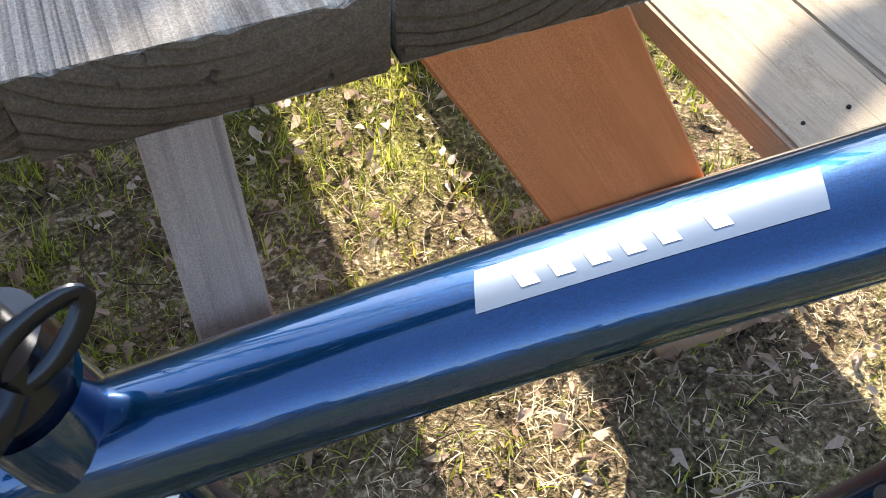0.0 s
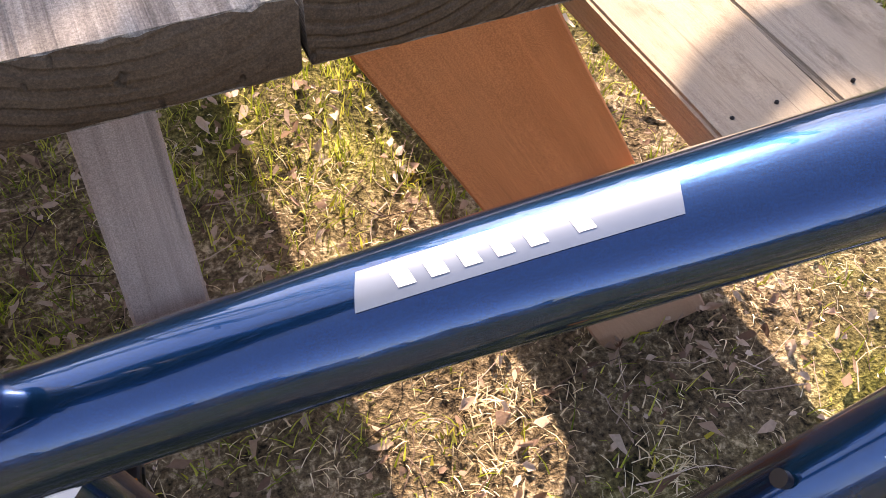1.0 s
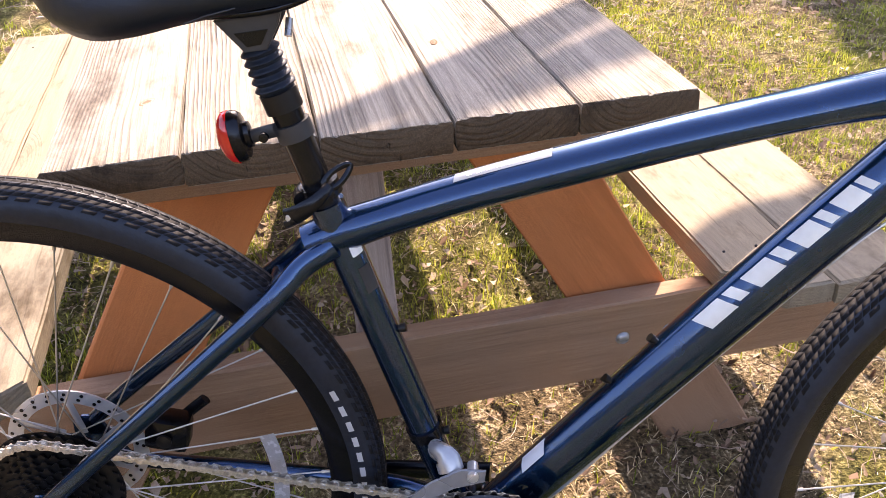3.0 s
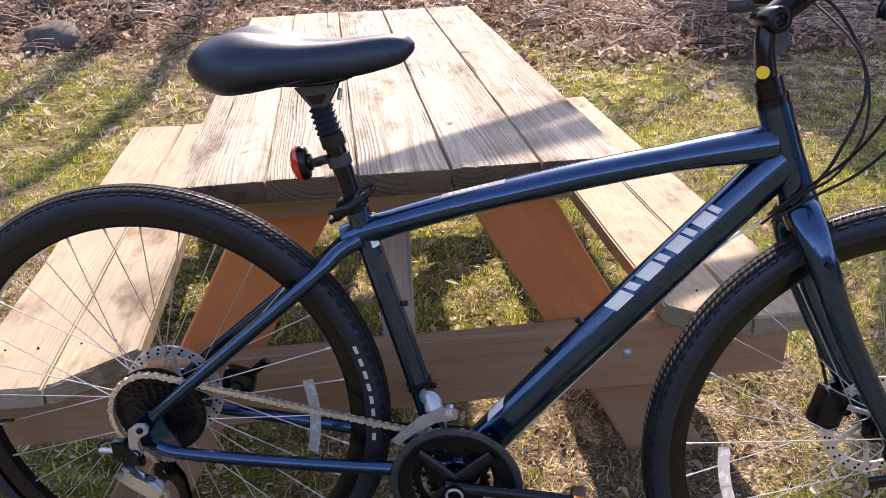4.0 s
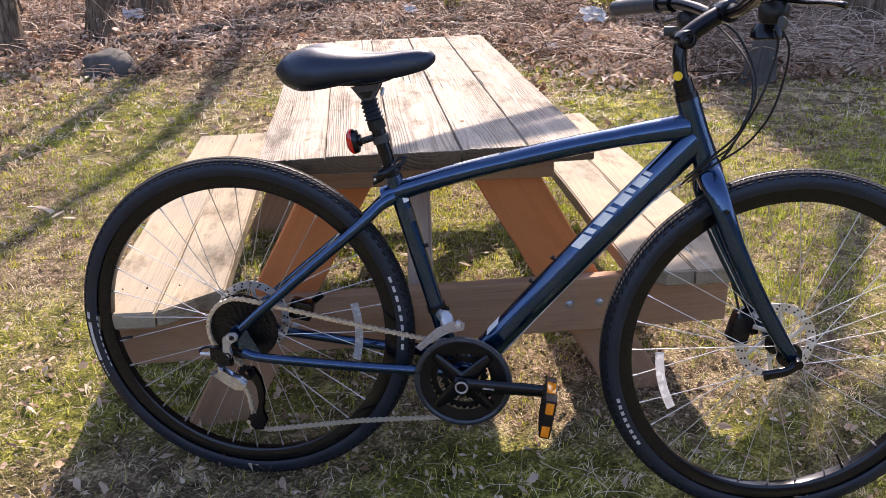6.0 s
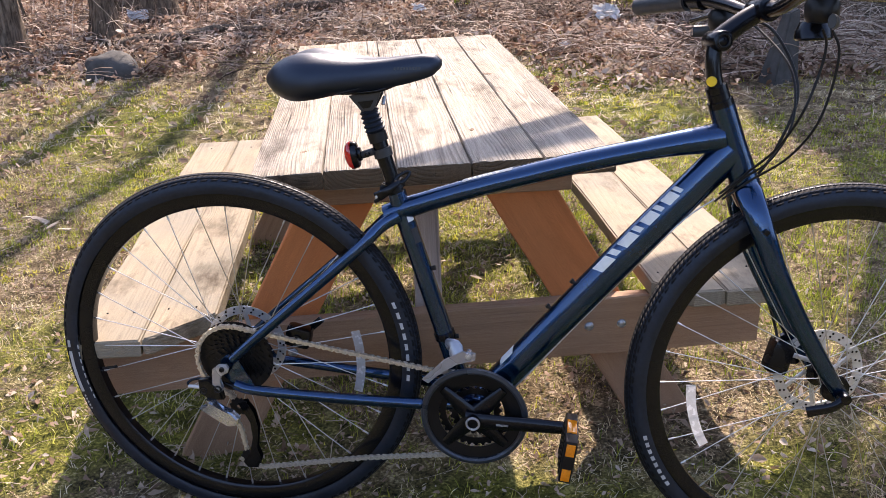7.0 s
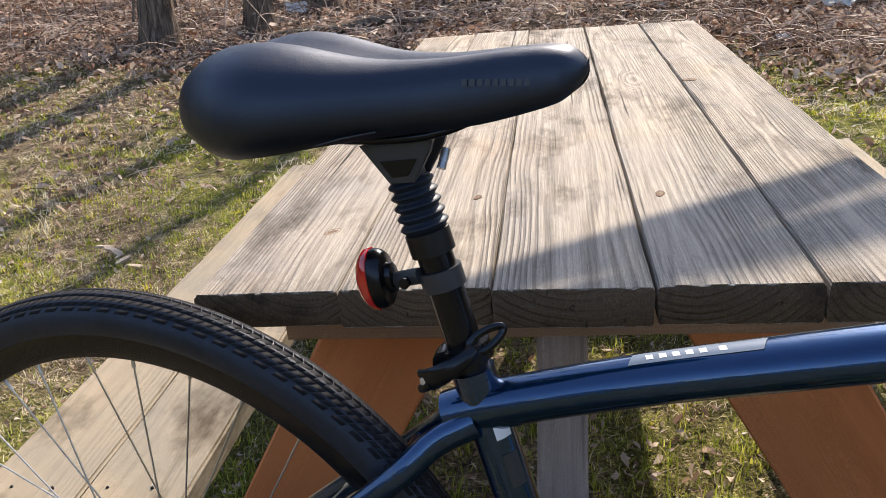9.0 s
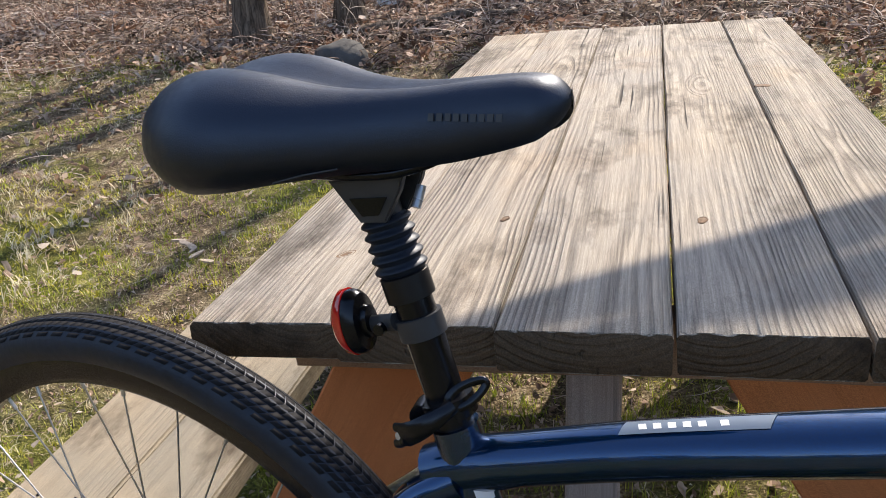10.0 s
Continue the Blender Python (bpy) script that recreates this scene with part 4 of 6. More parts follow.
def saddle():
    wide = [(0.106, 0.010), (0.110, 0.026), (0.120, 0.046), (0.145, 0.071), (0.18, 0.086), (0.21, 0.084), (0.24, 0.070), (0.27, 0.053), (0.30, 0.040), (0.34, 0.031), (0.38, 0.026), (0.398, 0.023), (0.411, 0.022)]
    high = [(0.106, 0.527), (0.112, 0.540), (0.130, 0.558), (0.16, 0.573), (0.19, 0.577), (0.22, 0.573), (0.25, 0.566), (0.28, 0.562), (0.32, 0.562), (0.36, 0.565), (0.39, 0.566), (0.411, 0.562)]
    low = [(0.106, 0.521), (0.112, 0.513), (0.13, 0.501), (0.165, 0.491), (0.20, 0.495), (0.24, 0.502), (0.30, 0.508), (0.34, 0.513), (0.38, 0.523), (0.40, 0.530), (0.411, 0.534)]
    dent = [(0.106, 0.003), (0.13, 0.009), (0.16, 0.016), (0.20, 0.019), (0.25, 0.016), (0.30, 0.011), (0.35, 0.006), (0.39, 0.002), (0.411, 0.0)]
    valley = [(0.106, 0.024), (0.16, 0.028), (0.20, 0.027), (0.25, 0.023), (0.30, 0.017), (0.35, 0.012), (0.411, 0.008)]
    bm = bmesh.new()
    xs = [0.106, 0.108, 0.111, 0.115, 0.12, 0.127, 0.135] + [0.145 + 0.25 * k / 30 for k in range(31)] + [0.398, 0.401, 0.404, 0.4065, 0.4085, 0.4100, 0.4108, 0.4111]
    n = 36
    rows = []
    for x in xs:
        w, zt, zb, dp = eased(wide, x), eased(high, x), eased(low, x), eased(dent, x)
        if x > 0.392:
            f = math.sqrt(max(0.01, 1 - ((x - 0.392) / 0.0192) ** 2))
            zc = (zt + zb) / 2
            w, zt, zb = w * f, zc + (zt - zc) * f, zc + (zb - zc) * f
        ring = []
        zm = zb + 0.31 * (zt - zb)
        for k in range(n + 1):
            a = radians(-40 + 260 * k / n)
            c, s = math.cos(a), math.sin(a)
            y = -w * c
            z = zm + (zt - zm) * s**0.82 if s > 0 else zm + (zm - zb) / 0.643 * s
            z -= dp * math.exp(-((y / eased(valley, x)) ** 2)) * max(0.0, s)
            ring.append(bm.verts.new((x, y, z)))
        for k in range(1, 8):
            a = k / 8
            y = w * (1 - 2 * a) * 0.74
            ring.append(bm.verts.new((x, y, zb + 0.006 * math.sin(math.pi * a) + 0.004)))
        rows.append(ring)
    m = len(rows[0])
    for a, b in zip(rows, rows[1:]):
        for k in range(m):
            bm.faces.new((a[k], a[(k + 1) % m], b[(k + 1) % m], b[k]))
    bm.faces.new(rows[0])
    bm.faces.new(rows[-1][::-1])
    for v in bm.verts:
        v.co = Vector((0.404 + (v.co.x - 0.411) * 0.99, v.co.y * 0.97 + 0.002, v.co.z + 0.005))
    s = part("saddle", bm, VINYL, bike, "padded black vinyl saddle with a centre groove")
    if max(s.data.polygons, key=lambda f: f.center.z).normal.z < 0:
        s.data.flip_normals()
    part("saddle_base", plate([(0.19, 0.510), (0.22, 0.506), (0.29, 0.511), (0.33, 0.524), (0.31, 0.528), (0.27, 0.524), (0.20, 0.520)], -0.02, 0.02, bevel=0.002), PLASTIC, s)
    part("stitching", sweep([(0.236, -0.060, 0.5095), (0.252, -0.052, 0.5135), (0.272, -0.043, 0.5165)], 0.0007, 6), GREYPLASTIC, s)
    bars = None
    for k in range(9):
        x = 0.330 + 0.0050 * k
        m2 = Matrix.Translation((x, -curve_at(wide, x) * 0.97 + 0.0030, 0.5475)) @ pose(0, 0, 0, -14)
        if bars is None:
            bars = part("saddle_print", box(bmesh.new(), (-0.0018, -0.0003, -0.0022), (0.0018, 0.0003, 0.0022)), GREYPLASTIC, s, "grey lettering as plain bars", m=m2)
        else:
            again(bars, s, m2)


saddle()


# ---- drivetrain ----
def toothed(radius, teeth, y, thick, inner, depth=0.0035):
    bm = bmesh.new()
    n = teeth * 4
    outer = [radius + (depth if k % 4 in (0, 1) else -depth * 0.3) for k in range(n)]
    rings = [[bm.verts.new((r * math.cos(2 * math.pi * k / n), y + dy, r * math.sin(2 * math.pi * k / n))) for k, r in enumerate(rs)] for rs, dy in ((outer, 0), (outer, thick), ([inner] * n, thick), ([inner] * n, 0))]
    for a in range(4):
        for k in range(n):
            bm.faces.new((rings[a][k], rings[a][(k + 1) % n], rings[(a + 1) % 4][(k + 1) % n], rings[(a + 1) % 4][k]))
    return bm


def drivetrain():
    # cassette on the rear wheel
    body = part("cassette", lathe([(0.012, -0.0535), (0.019, -0.053), (0.020, -0.018), (0.016, -0.018)], 28), COG, rear, "black eight-speed cassette")
    for k, teeth in enumerate((34, 28, 24, 21, 18, 15, 13, 11)):
        part("cog", toothed(teeth * 0.0127 / 6.283, teeth, -0.0235 - 0.0040 * k, 0.0018, 0.016 if k > 2 else 0.030), COG, body)
    spoke_ring = arc_strip("spoke_guard", 0.030, 0.074, 0, 2 * math.pi, -0.020, REFLECT, rear, "clear plastic spoke guard", 48)
    spoke_ring.data.materials[0] = PLASTIC
    part("lockring", lathe([(0.010, -0.0575), (0.0165, -0.0572), (0.0165, -0.053), (0.010, -0.053)], 24), COG, body)
    # rear quick release
    part("axle_nut", lathe([(0.002, -0.082), (0.007, -0.081), (0.008, -0.072), (0.008, -0.066), (0.003, -0.066)], 18), BLACK, bike)
    # crank: chain guard ring, rings, spider, arm
    crank = part("crank", sweep([BB + Vector((0, -0.040, 0)), BB + Vector((0, -0.088, 0))], 0.0150, 28), BLACK, bike, "black triple crankset with a chain guard")
    c = Matrix.Translation(BB)
    part("chain_guard", lathe([(0.087, -0.0655), (0.091, -0.0680), (0.097, -0.0665), (0.0985, -0.0625), (0.096, -0.0605), (0.087, -0.0615)], 96, close=True), GUARD, crank, "dark grey plastic chain guard ring", m=c)
    for r, teeth, y, inner in ((0.090, 44, -0.0545, 0.078), (0.066, 32, -0.0470, 0.054), (0.046, 22, -0.0400, 0.034)):
        part("chainring", toothed(r, teeth, y, 0.002, inner), COG, crank, "dark steel chainring", m=c)
    part("ring_shield", lathe([(0.066, -0.0585), (0.088, -0.0605), (0.088, -0.0575), (0.066, -0.0565)], 72, close=True), PLASTIC, crank, m=c)
    for k in range(4):
        a = radians(47 + 90 * k)
        d = Vector((math.cos(a), 0, math.sin(a)))
        p0, p1 = d * 0.010 + Vector((0, -0.066, 0)), d * 0.078 + Vector((0, -0.0625, 0))
        part("spider_arm", sweep([p0, p0.lerp(p1, 0.4), p0.lerp(p1, 0.75), p1], lambda t: (0.0045, 0.0165 - 0.008 * t), 14), BLACK, crank, m=c)
    tip = Vector((0.633, -0.092, -0.070))
    part("crank_arm", sweep(smoothed([BB + Vector((-0.014, -0.076, 0)), BB + Vector((0.0, -0.077, 0)), BB + Vector((0.05, -0.080, 0.001)), BB + Vector((0.12, -0.086, 0.003)), tip, tip + Vector((0.013, 0, 0))], 5), lambda t: (0.0075, 0.0178 - 0.0075 * t), 20), BLACK, crank, "black alloy crank arm")
    part("crank_cap", lathe([(0.0095, -0.0890), (0.0105, -0.0905), (0.0125, -0.0905), (0.0135, -0.0885), (0.0135, -0.085), (0.0095, -0.085)], 32, close=True), STEEL, crank, "bright ring round the crank bolt", m=c)
    part("crank_print", box(bmesh.new(), (0.0, -0.0006, -0.0019), (0.022, 0.0, 0.0019)), ALLOY, crank, "grey lettering as a plain bar", m=Matrix.Translation(BB + Vector((0.042, -0.0876, 0.0005))) @ pose(0, 0, 0, 0, 0, -4))
    # left crank, pointing back
    part("crank_arm", sweep(smoothed([BB + Vector((0.012, 0.070, 0)), BB + Vector((0.0, 0.072, 0)), BB + Vector((-0.08, 0.080, -0.002)), BB + Vector((-0.182, 0.088, -0.004))], 5), lambda t: (0.0075, 0.0178 - 0.0075 * t), 18), BLACK, crank)
    for sx, y0 in ((0.633, -0.150), (0.285, 0.146)):
        ped = part("pedal", box(bmesh.new(), (-0.0105, -0.048, -0.040), (0.0105, 0.048, 0.040), 0.004), PLASTIC, bike, "black platform pedal with orange reflectors", m=Matrix.Translation((sx, y0, -0.072)) @ pose(0, 0, 0, 0, 8))
        part("axle", sweep([(0, 0.062 if y0 < 0 else -0.062, 0), (0, 0, 0)], 0.0075, 14), COG, ped)
        for z in (-0.0385, 0.0385):
            part("reflector", box(bmesh.new(), (-0.0085, -0.020, z - 0.004), (0.0085, 0.020, z + 0.004), 0.0012), ORANGE, ped, "orange plastic reflector")
        for z in (-0.024, 0.024):
            part("reflector", box(bmesh.new(), (-0.0075, -0.0505, z - 0.011), (0.0075, -0.0465, z + 0.011), 0.0012), ORANGE, ped, "orange plastic reflector")
        for y in (-0.030, -0.010, 0.010, 0.030):
            part("tread_bar", box(bmesh.new(), (-0.0125, y - 0.003, -0.034), (0.0125, y + 0.003, 0.034), 0.001), PLASTIC, ped)
    # front derailleur
    fd = part("front_derailleur", plate([(0.366, -0.008), (0.378, -0.016), (0.402, 0.008), (0.432, 0.027), (0.464, 0.034), (0.466, 0.050), (0.440, 0.052), (0.408, 0.034), (0.386, 0.012)], -0.056, -0.053, bevel=0.001), ALLOY, bike, "silver front derailleur")
    part("cage_link", sweep(smoothed([(0.43, -0.044, 0.040), (0.425, -0.036, 0.052), (0.415, -0.022, 0.048)], 4), lambda t: (0.010, 0.014), 12), ALLOY, fd)
    part("clamp_band", sweep([(0.404, 0, 0.052), (0.4005, 0, 0.064)], 0.0195, 22), BLACK, fd)
    part("pivot", lathe([(0.002, -0.061), (0.006, -0.060), (0.006, -0.040), (0.002, -0.040)], 14, centre=(0.452, 0, 0.044)), STEEL, fd)
    # rear derailleur
    rd = part("rear_derailleur", plate([(0.006, 0.016), (-0.008, 0.015), (-0.020, 0.006), (-0.023, -0.006), (-0.021, -0.030), (-0.023, -0.036), (-0.017, -0.043), (-0.007, -0.041), (-0.003, -0.031), (-0.010, -0.016), (-0.006, -0.006), (0.008, 0.000), (0.011, 0.009)], -0.088, -0.079, bevel=0.002), ALLOY, bike, "silver and black rear derailleur")
    for x, z, r, core in ((-0.001, 0.007, 0.0052, COG), (-0.013, -0.034, 0.0075, ALLOY), (-0.040, -0.038, 0.0075, ALLOY)):
        bolt = part("pivot_bolt", lathe([(0.0042, -0.0895), (r * 0.8, -0.0915), (r, -0.0885), (r, -0.076), (0.0042, -0.076)], 18, centre=(x, 0, z), close=True), COG, rd)
        part("bolt_socket", lathe([(0.001, -0.0896), (0.0040, -0.0896), (0.0040, -0.080), (0.001, -0.080)], 14, centre=(x, 0, z)), core, bolt)
    part("parallelogram", plate([(-0.052, -0.074), (-0.030, -0.070), (-0.036, -0.054), (-0.022, -0.060), (-0.008, -0.076), (0.012, -0.078), (0.024, -0.092), (0.018, -0.106), (0.000, -0.108), (-0.018, -0.094)], -0.098, -0.080, bevel=0.003), SHADOWALLOY, rd, "polished derailleur body")
    part("body_cover", plate([(-0.050, -0.018), (-0.030, -0.014), (-0.008, -0.034), (-0.004, -0.056), (-0.030, -0.058), (-0.050, -0.044)], -0.090, -0.074, bevel=0.003), BLACK, rd)
    for y in (-0.060, -0.047):
        part("cage", plate([(0.012, -0.078), (0.026, -0.074), (0.040, -0.096), (0.046, -0.13), (0.040, -0.175), (0.047, -0.196), (0.040, -0.216), (0.020, -0.218), (0.010, -0.206), (0.026, -0.186), (0.034, -0.15), (0.032, -0.118)], y - 0.001, y + 0.001), BLACK, rd)
    for x, z in ((0.010, -0.088), (0.022, -0.200)):
        part("pulley", toothed(0.0165, 11, -0.055, 0.003, 0.004, 0.002), PLASTIC, rd, m=Matrix.Translation((x, 0, z)))
    part("cable_adjuster", sweep([(-0.046, -0.083, -0.036), (-0.060, -0.083, -0.034), (-0.072, -0.083, -0.034)], 0.0038, 12), STEEL, rd)
    part("cable_housing", sweep(smoothed([(-0.070, -0.083, -0.034), (-0.074, -0.080, -0.028), (-0.058, -0.074, -0.022), (-0.02, -0.070, -0.026), (0.03, -0.072, -0.042), (0.08, -0.072, -0.052)], 6), 0.0025, 10), BLACK, rd)
    # chain: over the big cog, along the top run, round the ring, back to the pulleys
    pts = [Vector((0.016, -0.052, -0.180)), Vector((0.010, -0.052, -0.140)), Vector((-0.004, -0.050, -0.105)), Vector((0.002, -0.045, -0.080))]
    for k in range(11):
        a = radians(262 - 17.6 * k)
        pts.append(Vector((0.071 * math.cos(a), -0.036, 0.071 * math.sin(a))))
    pts += [Vector((0.2, -0.040, 0.036)), Vector((0.40, -0.046, 0.004))]
    for k in range(11):
        a = radians(104 - 19.4 * k)
        pts.append(BB + Vector((0.085 * math.cos(a), -0.050, 0.085 * math.sin(a))))
    pts += [Vector((0.25, -0.051, -0.185)), Vector((0.05, -0.053, -0.2195)), Vector((0.014, -0.053, -0.216)), Vector((0.003, -0.053, -0.200))]
    run = [0.0]
    for a, b in zip(pts, pts[1:]):
        run.append(run[-1] + (b - a).length)

    def along(s):
        for i in range(len(pts) - 1):
            if s <= run[i + 1]:
                return pts[i].lerp(pts[i + 1], (s - run[i]) / (run[i + 1] - run[i]))
        return pts[-1]

    count = int(run[-1] / 0.0127)
    rollers = bmesh.new()
    chain = None
    links = []
    for i in range(count):
        a, b = along(i * 0.0127), along((i + 1) * 0.0127)
        lathe([(0.0024, -0.0042), (0.0036, -0.0022), (0.0036, 0.0022), (0.0024, 0.0042)], 8, rollers, centre=a)
        links.append((a, b))
    chain = part("chain", rollers, CHAIN, bike, "oily steel chain")
    shapes = []
    for gap in (0.0022, 0.0032):
        bm = bmesh.new()
        outline = []
        for k in range(9):
            a = radians(120 + 120 * k / 8)
            outline.append((0.0053 * math.cos(a), 0.0053 * math.sin(a)))
        outline.append((0.00635, -0.0027))
        for k in range(9):
            a = radians(-60 + 120 * k / 8)
            outline.append((0.0127 + 0.0053 * math.cos(a), 0.0053 * math.sin(a)))
        outline.append((0.00635, 0.0027))
        for s in (-1, 1):
            plate(outline, s * gap - 0.0005, s * gap + 0.0005, bm)
        shapes.append(bm)
    made = [None, None]
    for i, (a, b) in enumerate(links):
        d = b - a
        m = Matrix.Translation(a) @ pose(0, 0, 0, 0, -math.degrees(math.atan2(d.z, d.x)))
        k = i % 2
        if made[k] is None:
            made[k] = part("chain_link", shapes[k], CHAIN, chain, m=m)
        else:
            again(made[k], chain, m)
    # rear brake caliper between the stays
    cal = part("rear_caliper", box(bmesh.new(), (0.075, 0.030, 0.020), (0.125, 0.062, 0.062), 0.008), BLACK, bike, "black disc brake caliper", m=pose(0, 0, 0, 0, 12))
    part("caliper_arm", sweep(smoothed([(0.09, 0.064, 0.01), (0.115, 0.067, 0.05), (0.135, 0.064, 0.078)], 4), lambda t: (0.004, 0.007), 12), BLACK, cal)
    part("caliper_bolt", lathe([(0.002, 0.028), (0.008, 0.028), (0.009, 0.024), (0.002, 0.022)], 14, centre=(0.10, 0, 0.04)), COG, cal)


drivetrain()


# ---- fork, stem, bars ----
def front_end():
    T = turned()
    for s in (-1, 1):
        part("fork_blade", sweep(smoothed([(0.904, 0.008 * s, 0.358), (0.907, 0.021 * s, 0.350), (0.911, 0.036 * s, 0.334), (0.918, 0.047 * s, 0.312), (0.931, 0.054 * s, 0.278), (0.957, 0.057 * s, 0.215), (1.005, 0.057 * s, 0.125), (1.052, 0.056 * s, 0.048), (1.076, 0.055 * s, 0.012)], 6), lambda t: ((0.0140 - 0.005 * t) * min(1, 0.85 + 1.2 * t), (0.0250 - 0.0120 * t) * min(1, 0.80 + 1.2 * t)), 20), PAINT, bike, m=T)
        part("fork_dropout", plate([(1.068, 0.022), (1.085, 0.018), (1.098, 0.004), (1.094, -0.012), (1.080, -0.014), (1.070, 0.0)], 0.055 * s - 0.004, 0.055 * s + 0.004, bevel=0.0015), PAINT, bike, m=T)
        part("mudguard_boss", lathe([(0.001, 0.071 * s), (0.0045, 0.0705 * s), (0.0045, 0.064 * s), (0.001, 0.064 * s)], 12, centre=(0.927, 0, 0.292)), COG, bike, m=T)
    part("fork_crown", sweep([HT_LOW - STEER_AXIS * s for s in (0.008, 0.014, 0.026, 0.036)], lambda t: (0.0262 - 0.004 * t, 0.0262 - 0.004 * t), 28), PAINT, bike, m=T)
    part("front_axle_nut", lathe([(0.002, -0.080), (0.009, -0.079), (0.010, -0.070), (0.010, -0.060), (0.003, -0.060)], 18, centre=(1.0845, 0, 0)), BLACK, bike, "black quick-release nut", m=T)
    part("quick_release_lever", sweep(smoothed([(1.0845, -0.073, 0.0), (1.065, -0.078, -0.012), (1.035, -0.076, -0.020), (1.022, -0.074, -0.024)], 5), lambda t: (0.0045, 0.0085 + 0.002 * t), 12), BLACK, bike, m=T)
    cal = part("front_caliper", box(bmesh.new(), (0.985, 0.028, 0.0), (1.025, 0.064, 0.062), 0.008), BLACK, bike, "black disc brake caliper", m=T @ Matrix.Translation((1.0, 0, 0)) @ pose(0, 0, 0, 0, 14) @ Matrix.Translation((-1.0, 0, -0.0)))
    part("caliper_mount", sweep([(1.005, 0.058, 0.07), (1.03, 0.06, 0.05), (1.045, 0.058, 0.02)], lambda t: (0.005, 0.008), 12), BLACK, cal)
    # steering column and adjustable stem, set a little askew to the wheel
    T = turned(BARS)
    col = smoothed([HT_TOP + STEER_AXIS * 0.014, (0.8505, 0, 0.510), (0.8445, 0, 0.530), (0.841, 0, 0.560), (0.8445, 0, 0.585)], 5)
    part("spacer", sweep([HT_TOP + STEER_AXIS * s for s in (0.014, 0.0145, 0.026, 0.0265, 0.027, 0.038, 0.0385)], lambda t: (0.0178, 0.0178) if (t < 0.45 or t > 0.6) else (0.0172, 0.0172), 24), BLACK, bike, m=T)
    stem = part("stem", sweep(col[4:], lambda t: (0.0130, 0.0132 - 0.0005 * t), 20), BLACK, bike, "black adjustable stem", m=T)
    part("pivot", lathe([(0.004, -0.0225), (0.0075, -0.0215), (0.0085, -0.0235), (0.0150, -0.0225), (0.0165, -0.0205), (0.0165, 0.0205), (0.0150, 0.0225), (0.004, 0.0225)], 32, centre=(0.846, 0, 0.588)), BLACK, stem)
    part("pivot_ring", lathe([(0.0085, -0.0238), (0.0100, -0.0245), (0.0115, -0.0238), (0.0115, -0.022), (0.0085, -0.022)], 28, centre=(0.846, 0, 0.588), close=True), COG, stem)
    part("stem_arm", sweep(smoothed([(0.846, 0, 0.588), (0.866, 0, 0.603), (0.892, 0, 0.620), (0.920, 0, 0.635)], 5), lambda t: (0.0165, 0.0170 - 0.001 * t), 18), BLACK, stem)
    part("bar_clamp", lathe([(0.013, -0.024), (0.0195, -0.023), (0.0205, -0.020), (0.0205, 0.020), (0.0195, 0.023), (0.013, 0.024)], 28, centre=(0.922, 0, 0.636)), BLACK, stem)
    part("yellow_sticker", lathe([(0.001, -0.0008), (0.0080, -0.0006), (0.0082, 0.004), (0.001, 0.004)], 24), YELLOW, stem, "round yellow sticker", m=Matrix.Translation((0.8345, -0.0108, 0.5255)) @ pose(0, 0, 0, 0, 0, -38))
    # handlebar with grips, levers, shifters
    half = [(0.922, 0.0, 0.636), (0.922, 0.05, 0.636), (0.918, 0.10, 0.648), (0.905, 0.16, 0.660), (0.882, 0.24, 0.662), (0.852, 0.325, 0.660)]
    line = smoothed([(x, -y, z) for x, y, z in half[::-1]] + half[1:], 5)
    bar = part("handlebar", sweep(line, lambda t: (0.0135, 0.0135) if 0.42 < t < 0.58 else (0.0112, 0.0112), 20, side=Vector((0, 0, 1))), BLACK, bike, "black riser handlebar", m=T)
    for s in (-1, 1):
        part("grip", sweep(smoothed([(0.894, 0.205 * s, 0.662), (0.876, 0.26 * s, 0.662), (0.851, 0.33 * s, 0.660)], 6), lambda t: (0.0165 + 0.0015 * math.cos(t * 40), 0.0165 + 0.0015 * math.cos(t * 40)), 20, side=Vector((0, 0, 1))), GRIP, bar, "black rubber grip")
        part("lever_clamp", sweep([(0.904, 0.165 * s, 0.660), (0.898, 0.19 * s, 0.661)], lambda t: (0.0165, 0.0165), 20, side=Vector((0, 0, 1))), BLACK, bar)
        part("brake_lever", sweep(smoothed([(0.918, 0.150 * s, 0.654), (0.942, 0.165 * s, 0.646), (0.955, 0.20 * s, 0.640), (0.952, 0.25 * s, 0.636), (0.947, 0.29 * s, 0.631), (0.951, 0.30 * s, 0.628)], 5), lambda t: (0.0048, 0.0085 - 0.003 * t), 14, side=Vector((0, 0, 1))), BLACK, bar, "black brake lever")
        part("shifter", lathe([(0.004, -0.022), (0.019, -0.020), (0.024, -0.012), (0.024, 0.006), (0.019, 0.014), (0.004, 0.016)], 24, axis="z", centre=(0.930, 0.145 * s, 0.630)), PLASTIC, bar, "black gear shifter")
        part("shift_paddle", sweep(smoothed([(0.937, 0.16 * s, 0.612), (0.922, 0.19 * s, 0.609), (0.907, 0.205 * s, 0.609)], 4), lambda t: (0.006, 0.010), 12), GREYPLASTIC, bar)
        part("gauge_window", lathe([(0.001, 0.0165), (0.009, 0.0172), (0.010, 0.015), (0.001, 0.015)], 20, axis="z", centre=(0.930, 0.145 * s, 0.630)), GREYPLASTIC, bar)
